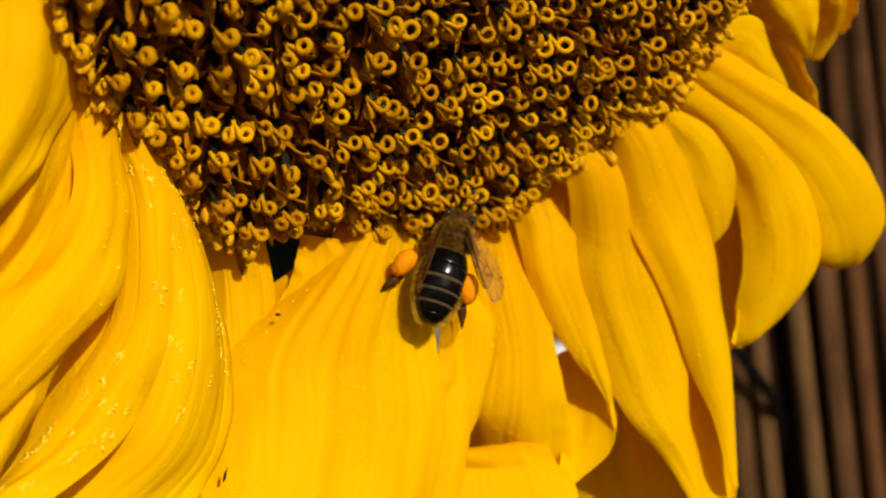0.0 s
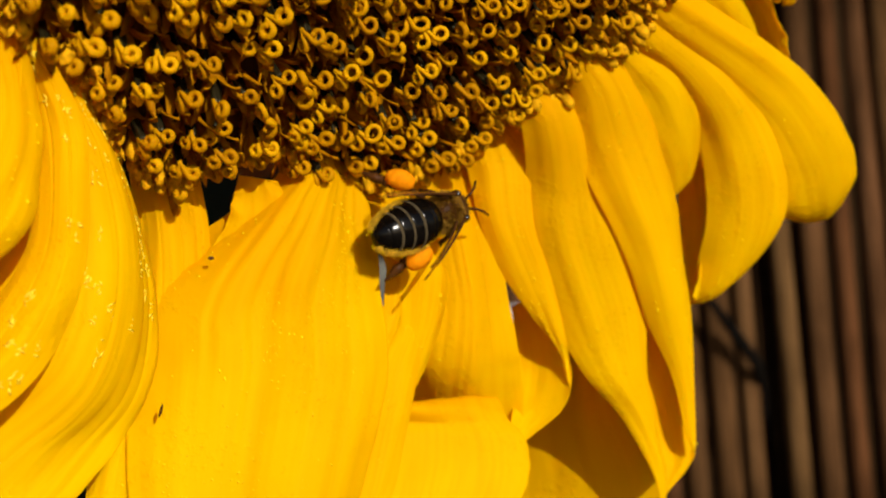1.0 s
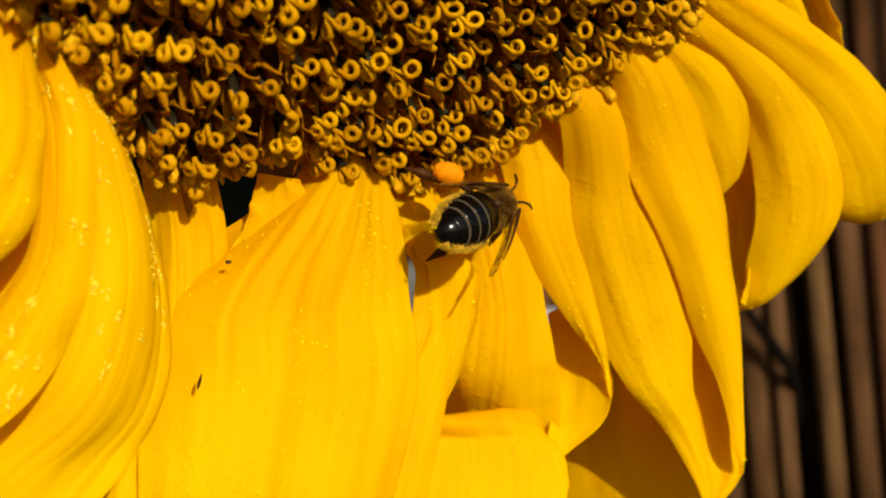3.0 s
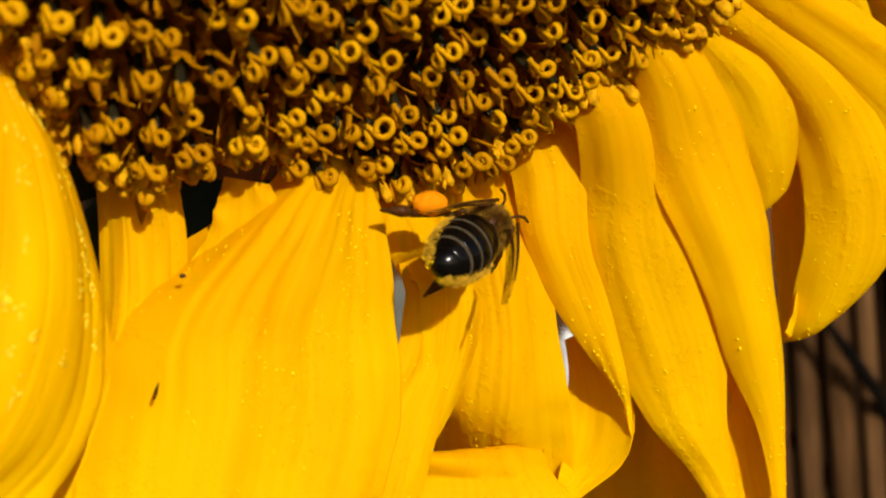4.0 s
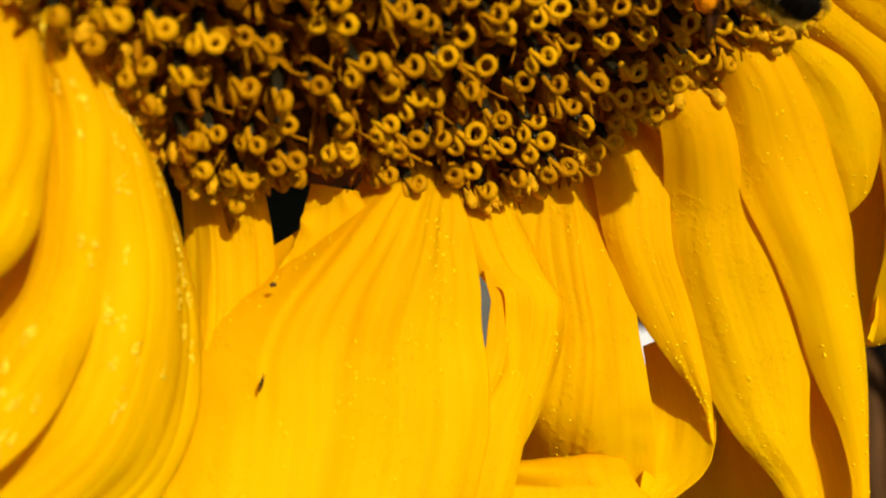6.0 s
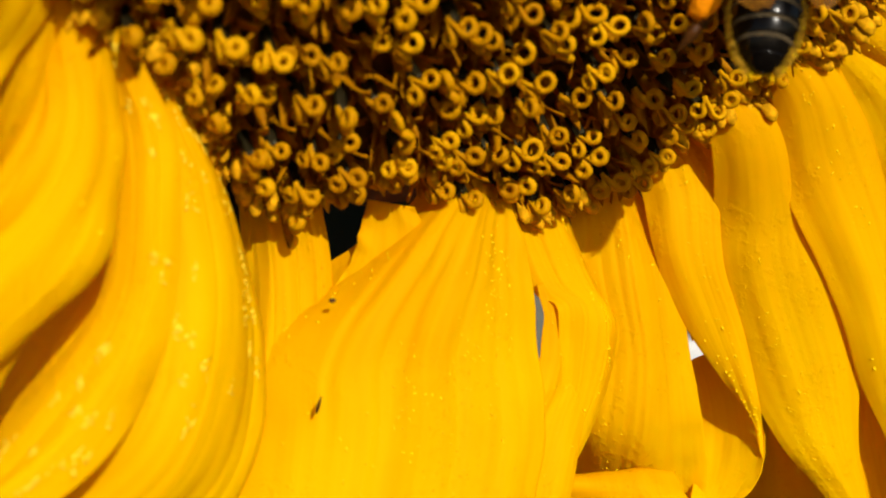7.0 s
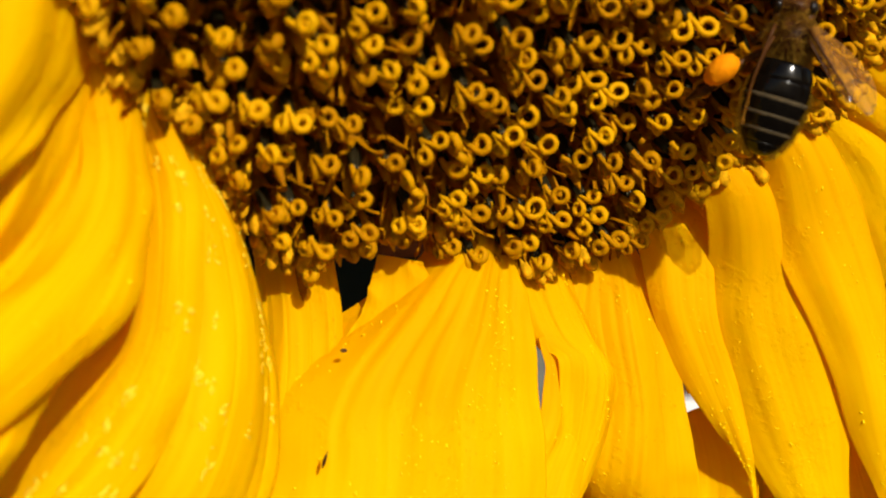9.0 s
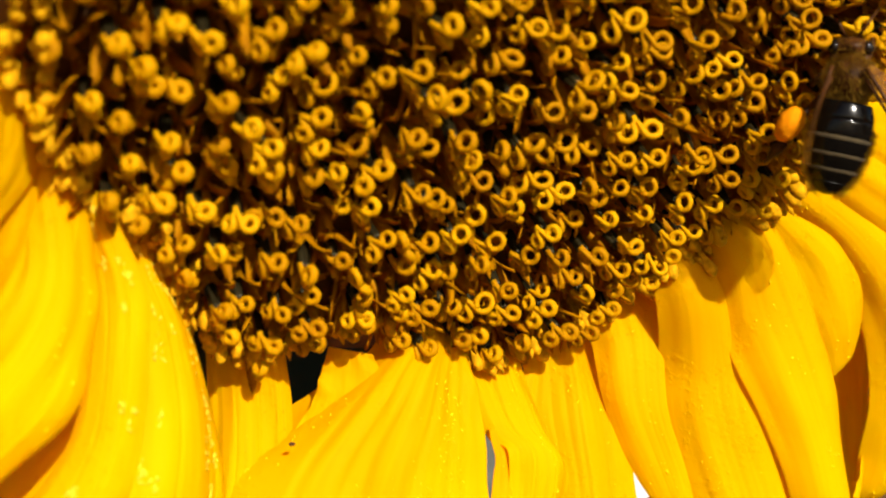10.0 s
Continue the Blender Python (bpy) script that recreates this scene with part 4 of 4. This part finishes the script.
# pollen grains caught in the hair along the flanks and round the tip
bm = bmesh.new()
for _ in range(420):
    q = bee_rng.uniform(0.35, 1.0) ** 0.6
    a = bee_rng.choice((-0.3, math.pi + 0.3)) + bee_rng.gauss(0, 0.4)
    if math.sin(a) > 0.1:
        continue
    r = abdomen_radius(min(q, 0.985)) + bee_rng.uniform(0.05, 0.5)
    c = Vector((r * math.cos(a), -ABD * q - bee_rng.uniform(0, 0.35) * (q > 0.9), -0.9 * q * q + 0.86 * r * math.sin(a)))
    size = bee_rng.uniform(0.06, 0.15)
    corners = [bm.verts.new(c + Vector((bee_rng.gauss(0, 1), bee_rng.gauss(0, 1), bee_rng.gauss(0, 1))).normalized() * size) for _ in range(4)]
    for tri in ((0, 1, 2), (0, 1, 3), (0, 2, 3), (1, 2, 3)):
        bm.faces.new([corners[v] for v in tri])
bee_part("pollen_dusting", bm, DUST, abdomen, "yellow pollen grains in the hair", kind="stuff")

bm = bmesh.new()
blob(bm, (0, 1.9, -0.2), (2.1, 2.2, 1.95), rough=0.1)
thorax = bee_part("thorax", bm, BROWN, label="brown furry thorax")
spots = []
for _ in range(3600):
    v = Vector((bee_rng.gauss(0, 1), bee_rng.gauss(0, 1), bee_rng.gauss(0.2, 1))).normalized()
    spots.append((Vector((v.x * 2.05, 1.9 + v.y * 2.15, -0.2 + v.z * 1.9)), v))
bm = bmesh.new()
fuzz(bm, spots, 0.7, 0.035)
bee_part("thorax_fur", bm, FUR, thorax, "short tawny fur", kind="stuff")
bm = bmesh.new()
blob(bm, (0, 4.9, -1.9), (1.85, 1.15, 1.75))
head = bee_part("head", bm, BROWN, label="dark triangular head")
for sx in (-1, 1):
    bm = bmesh.new()
    blob(bm, (1.45 * sx, 4.95, -1.7), (0.6, 0.75, 1.3))
    bee_part("eye", bm, EYE, head, "large black oval eye")
    bm = bmesh.new()
    tube(bm, [(0.5 * sx, 5.8, -1.3), (1.0 * sx, 6.6, -0.6), (1.5 * sx, 7.5, -0.9), (2.1 * sx, 8.6, -1.9)], [0.16, 0.14, 0.17, 0.15], 6)
    bee_part("antenna", bm, BROWN, head)
spots = []
for _ in range(350):
    v = Vector((bee_rng.gauss(0, 1), bee_rng.gauss(0, 0.6), bee_rng.gauss(0.4, 1))).normalized()
    spots.append((Vector((v.x * 1.4, 4.9 + v.y * 1.1, -1.9 + v.z * 1.7)), v))
bm = bmesh.new()
fuzz(bm, spots, 0.6, 0.045)
bee_part("head_fur", bm, FUR, head, "", kind="stuff")
legs = [
    # hip, knee, ankle, toe on the bee's right; front, middle, hind
    ((1.0, 3.6, -1.2), (1.7, 4.5, -1.9), (1.9, 5.3, -3.1), (1.8, 6.4, -3.9)),
    ((1.3, 2.4, -1.4), (2.7, 2.2, -1.4), (3.2, 1.7, -2.9), (3.6, 2.3, -4.1)),
    ((1.2, 1.2, -1.4), (3.1, -1.0, -0.7), (4.7, -4.2, -1.4), (6.2, -6.4, -2.6)),
]
hind_legs = []
for sx in (-1, 1):
    for k, joints in enumerate(legs):
        p = [Vector((q[0] * sx, q[1], q[2])) for q in joints]
        bm = bmesh.new()
        tube(bm, [p[0], (p[0] + p[1]) / 2 + Vector((0, 0, 0.2)), p[1]], [0.3, 0.42, 0.3], 8)
        leg = bee_part("leg", bm, BROWN, label="dark brown hairy leg")
        bm = bmesh.new()
        wide = 0.62 if k == 2 else 0.34
        tube(bm, [p[1], (p[1] * 2 + p[2]) / 3, p[2]], [0.26, wide * 0.8, wide], 8)
        bee_part("tibia", bm, BROWN, leg)
        bm = bmesh.new()
        tube(bm, [p[2], (p[2] * 2 + p[3]) / 3, (p[2] + p[3] * 2) / 3, p[3]], [0.50 if k == 2 else 0.22, 0.60 if k == 2 else 0.18, 0.34 if k == 2 else 0.16, 0.1], 7)
        bee_part("tarsus", bm, BROWN, leg)
        if k == 2:
            hind_legs.append((leg, p[0] * U, sx))
            bm = bmesh.new()
            d = (p[2] - p[1]).normalized()
            turn = d.to_track_quat("Y", "Z").to_matrix()
            blob(bm, p[1] * 0.4 + p[2] * 0.6 + Vector((0.4 * sx, 0.3, 0.8)), (1.2, 1.8, 1.2), turn, rough=0.12, seed=sx)
            bee_part("pollen_basket", bm, POLLEN, leg, "packed lump of orange pollen")


def wing(length, width, seed):
    """A membrane that lies along -y from its root, slightly cupped."""
    bm = bmesh.new()
    n, m = 16, 6
    grid = []
    for j in range(n + 1):
        s = j / n
        w = width * (0.16 + 0.84 * math.sin(math.pi * min(1.0, s * 0.62 + 0.05)) ** 0.9) * (1 - max(0, s - 0.75) ** 2 * 9)
        row = []
        for i in range(m + 1):
            u = i / m
            row.append(bm.verts.new((w * (u - 0.25), -length * s, 0.18 * math.sin(u * 9 + seed) * s + 0.25 * math.sin(s * 3) - 0.2 * u)))
        grid.append(row)
    for j in range(n):
        for i in range(m):
            bm.faces.new((grid[j][i], grid[j][i + 1], grid[j + 1][i + 1], grid[j + 1][i]))
    return bm


wings = []
for sx in (-1, 1):
    for nm, ln, wd, root in (("forewing", 9.0, 3.3, (1.5, 2.9, 1.9)), ("hindwing", 6.4, 2.3, (1.5, 1.9, 1.7))):
        bm = wing(ln, wd, ln)
        if sx < 0:
            bmesh.ops.scale(bm, vec=(-1, 1, 1), verts=bm.verts)
        ob = bee_part(nm, bm, WING, None, "clear amber veined wing")
        ob.location = Vector((root[0] * sx, root[1], root[2])) * U
        wings.append((ob, sx, nm))
        bm = bmesh.new()
        edge = [(-0.25 * wd * (0.16 + 0.84 * math.sin(math.pi * min(1.0, q * 0.62 + 0.05)) ** 0.9) * sx, -ln * q, 0.18 * math.sin(ln) * q + 0.25 * math.sin(q * 3) + 0.03) for q in (0, 0.12, 0.25, 0.4, 0.55, 0.7, 0.82)]
        tube(bm, edge, [0.2, 0.17, 0.15, 0.13, 0.11, 0.08, 0.04], 6)
        bee_part("vein", bm, BROWN, ob, "dark vein along the wing's edge")

# ---- tiny thrips on the broad petal ----
thrips = tagged(new("thrips"), "tiny dark thrips crawling on a yellow petal", "insect")
bm = bmesh.new()
lathe(bm, [(-0.75, 0.03), (-0.45, 0.14), (-0.1, 0.17), (0.25, 0.15), (0.5, 0.12), (0.7, 0.05)], X, Z, Y, Vector((0, 0, 0.12)), 8)
bee_part("body", bm, BROWN, thrips)
for sx in (-1, 1):
    bm = bmesh.new()
    tube(bm, [(0.05 * sx, 0.65, 0.12), (0.14 * sx, 0.95, 0.15)], [0.025, 0.02], 5)
    bee_part("antenna", bm, BROWN, thrips)

# ---- what moves ----
BEE_ROWS = [
    (0, (-0.8, 5.5, -5.8), (74, 22, 0)),
    (0.1, (-1.6, 5.5, -5.9), (73, 19, 0)),
    (0.2, (-1.9, 5.5, -6.2), (73, 18, 0)),
    (0.3, (-1.7, 5.5, -7.1), (73, 22, 1)),
    (0.4, (-1.1, 3.8, -8.3), (73, 26, 1)),
    (0.5, (-0.6, 3.8, -9.1), (58, 29, 0)),
    (0.6, (0.0, 3.8, -9.9), (55, 37, 0)),
    (0.7, (1.1, 6.5, -9.5), (59, 43, -1)),
    (0.8, (2.1, 9.3, -8.2), (64, 53, 3)),
    (0.9, (3.0, 10.0, -7.6), (64, 63, 4)),
    (1, (3.2, 9.8, -8.3), (65, 74, 6)),
    (1.1, (2.9, 9.8, -8.4), (65, 79, 9)),
    (1.2, (2.2, 9.8, -8.3), (61, 76, 7)),
    (1.3, (1.9, 9.7, -8.2), (56, 67, 6)),
    (1.4, (2.1, 9.7, -8.2), (52, 53, 4)),
    (1.5, (2.5, 9.7, -8.2), (50, 48, 3)),
    (1.6, (2.6, 9.6, -8.2), (49, 49, 4)),
    (1.7, (2.6, 9.6, -8.3), (46, 45, 3)),
    (1.8, (2.4, 9.6, -8.4), (45, 39, 3)),
    (1.9, (2.0, 9.6, -8.8), (45, 41, 3)),
    (2, (2.1, 9.6, -9.0), (44, 63, 4)),
    (2.1, (1.7, 9.6, -9.7), (61, 86, 16)),
    (2.2, (1.8, 9.7, -9.8), (120, 89, 72)),
    (2.3, (1.9, 9.7, -9.2), (60, 83, 10)),
    (2.4, (2.5, 9.7, -8.4), (56, 77, 7)),
    (2.5, (3.2, 9.7, -7.8), (56, 76, 7)),
    (2.6, (3.8, 9.3, -7.9), (55, 77, 7)),
    (2.7, (4.4, 9.3, -7.7), (55, 77, 8)),
    (3.2, (5.6, 10.3, -8.1), (50, 60, 1)),
    (3.8, (6.4, 10.2, -8.8), (44, 51, 4)),
    (3.9, (5.8, 10.2, -8.5), (44, 52, 5)),
    (4, (5.2, 10.2, -8.8), (47, 54, 6)),
    (4.1, (4.2, 10.2, -9.5), (49, 56, 6)),
    (4.2, (3.8, 10.3, -9.5), (56, 62, 7)),
    (4.3, (4.7, 10.6, -8.5), (68, 69, 10)),
    (4.4, (3.7, 10.8, -8.3), (64, 65, 9)),
    (4.5, (6.4, 13.5, -14.4), (-123, 81, -177)),
    (4.6, (6.7, 13.5, -12.3), (53, 58, 3)),
    (4.7, (5.8, 13.5, -12.0), (60, 39, 3)),
    (4.8, (6.8, 13.5, -10.5), (86, 30, 1)),
    (4.9, (6.8, 11.0, -9.8), (87, -10, 0)),
    (5, (11.0, 4.0, -7.5), (32, -17, 58)),
    (5.1, (14.2, 1.5, -2.3), (50, -17, 65)),
    (5.2, (16.1, -0.5, 2.7), (53, -19, 64)),
    (5.3, (14.8, -0.4, 6.1), (48, -21, 67)),
    (5.4, (15.8, -0.4, 9.0), (45, -24, 68)),
    (5.5, (19.5, -0.3, 10.2), (50, -25, 56)),
    (5.6, (20.5, -0.2, 11.2), (63, -34, 8)),
    (5.7, (21.6, -0.2, 12.6), (82, -44, -20)),
    (6, (21.5, -4.1, 14.7), (79, -30, -16)),
    (6.4, (19.3, -5.2, 14.4), (75, -13, -13)),
    (6.8, (17.7, -3.3, 12.1), (64, -3, -10)),
    (7, (17.9, -4.2, 12.9), (66, 8, -8)),
    (7.2, (20.4, 0.9, 12.9), (71, 8, -8)),
    (7.4, (20.0, 0.4, 13.1), (73, 8, -8)),
    (7.6, (20.1, -0.4, 13.7), (73, -2, -11)),
    (7.8, (21.8, 0.2, 14.1), (72, -12, -14)),
    (8, (20.3, -3.9, 14.0), (89, -21, -16)),
    (8.2, (19.1, -2.0, 11.9), (87, 8, -9)),
    (8.4, (17.4, -3.5, 12.1), (83, 11, -6)),
    (8.6, (17.9, -3.3, 12.2), (116, 21, -4)),
    (8.8, (18.7, -2.0, 11.7), (105, 33, -2)),
    (8.9, (20.8, -1.6, 12.5), (97, 27, -4)),
    (9, (20.8, -1.0, 12.1), (97, 12, -7)),
    (9.2, (21.1, -0.6, 11.9), (99, 28, -1)),
    (9.4, (22.7, -3.7, 15.0), (102, 39, 2)),
    (9.5, (21.7, -4.3, 14.3), (108, 48, 9)),
    (9.6, (22.3, -4.3, 15.3), (109, 54, 10)),
    (9.8, (24.2, -2.5, 15.0), (124, 71, 28)),
    (9.9, (28.7, -1.3, 17.1), (89, 16, -11)),
    (10, (31.7, -0.1, 17.2), (97, 9, -11)),
]
THRIPS_ROWS = [
    (0, (-26.9, -4.40, -27.4)),
    (0.5, (-26.4, -4.20, -27.2)),
    (1, (-25.9, -4.05, -26.1)),
    (1.5, (-25.6, -3.90, -25.6)),
    (2, (-24.8, -3.65, -24.6)),
    (2.5, (-24.0, -3.20, -23.3)),
    (4, (-22.3, -2.50, -20.7)),
    (4.5, (-21.5, -2.10, -20.0)),
    (5, (-21.0, -1.75, -19.2)),
    (5.5, (-21.1, -1.70, -19.0)),
    (7, (-21.6, -2.05, -19.7)),
    (7.5, (-21.7, -2.10, -19.7)),
    (8, (-22.0, -2.30, -20.4)),
    (8.5, (-22.0, -2.30, -20.4)),
    (10, (-22.2, -2.40, -20.8)),
]


def motions():
    rows = []
    for t, place, turn in BEE_ROWS:
        rows.append((t, Matrix.Translation(at(place)) @ pose(0, 0, 0, *turn)))
    walk(bee, rows)
    # the abdomen bends at the waist: its tip lifts as the bee crawls, and swings as it turns
    lifts = ((0, 0), (0.6, 0), (1.0, 15), (1.5, 18), (2.7, 18), (4.0, 18), (4.4, 10), (4.7, 0))
    bends = ((8.9, 0), (9.0, 10), (9.2, 30), (9.4, 24), (9.5, 32), (9.6, 30), (9.8, 8), (9.9, 28), (10, 8))
    walk(abdomen, [(t, pose(0, 0, 0, -a)) for t, a in lifts] + [(t, pose(0, 0, 0, 0, 0, -a)) for t, a in bends])
    for ob, sx, nm in wings:
        rows = []
        rest = (12 if nm == "forewing" else 20) if sx > 0 else (3 if nm == "forewing" else 8)
        out = 82 if nm == "forewing" else 66
        root = ob.location.copy()
        if sx > 0:
            spreads = ((0, 0.3, 28), (0.3, 0.28, 32), (0.5, 0.16, 60), (1.0, 0.15, 70), (4.4, 0.15, 70), (4.8, 0.15, 70), (4.9, 0.9, 25), (5.0, 0.72, 10), (5.4, 0.72, 10), (5.6, 0.6, 35), (6.4, 0.1, 30), (7.0, 0.0, 14), (7.8, 0.0, 14), (8.0, 0.2, 40), (8.2, 0.6, 25), (8.6, 0.5, 20), (9.0, 0.4, 35), (9.2, 0.45, 35), (9.4, 0.5, 84), (9.6, 0.45, 86), (9.8, 0.75, 86), (9.9, 0.4, 80), (10, 0.35, 40))
        else:
            spreads = ((0, 0.0, 66), (0.6, 0.0, 66), (1.0, 0.05, 66), (4.4, 0.1, 66), (4.8, 0.1, 66), (4.9, 0.9, 60), (5.0, 1.0, 74), (5.4, 1.0, 74), (5.6, 0.6, 55), (6.4, -0.1, 20), (7.0, -0.2, 4), (7.8, -0.2, 4), (8.4, -0.05, 15), (8.7, 0.15, 45), (9.0, 0.1, 86), (9.2, 0.4, 86), (9.6, 0.4, 86), (9.8, 0.1, 86), (9.9, 0.4, 86), (10, 0.1, 86))
        for t, spread, roll in spreads:
            a = (rest + (out - rest) * spread) * sx
            lift = -14 if 6.5 < t < 7.9 else -9 if 0.9 < t < 4.5 else 0  # folded over the back
            rows.append((t, Matrix.Translation(root) @ pose(0, 0, 0, lift, roll * sx, a)))
        walk(ob, rows)
    # the hind legs trail beside the abdomen or reach out sideways
    for ob, hip, sx in hind_legs:
        if sx > 0:
            turns = ((0, -16), (0.5, -12), (0.9, -8), (1.4, -24), (2.7, -28), (4.0, -34), (4.6, -10), (4.9, 5), (5.1, -28), (5.5, -28), (7, -50), (8.9, -50), (9.2, -84), (9.6, -84), (9.8, -64), (9.9, -84), (10, -64))
        else:
            turns = ((0, 2), (0.6, 10), (2.6, 15), (4.8, 10), (5.0, 20), (5.5, 20), (7.0, 6), (7.8, 6), (8.2, 14), (8.6, 10), (9.0, 20), (9.4, 34), (9.8, 30), (9.9, 8), (10, 6))
        rows = [(t, Matrix.Translation(hip) @ pose(0, 0, 0, 0, 0, a * (1 if sx > 0 else -1)) @ Matrix.Translation(-hip)) for t, a in turns]
        walk(ob, rows)
    walk(thrips, [(t, Matrix.Translation(at(place)) @ pose(0, 0, 0, 90, 22, -18)) for t, place in THRIPS_ROWS])


motions()
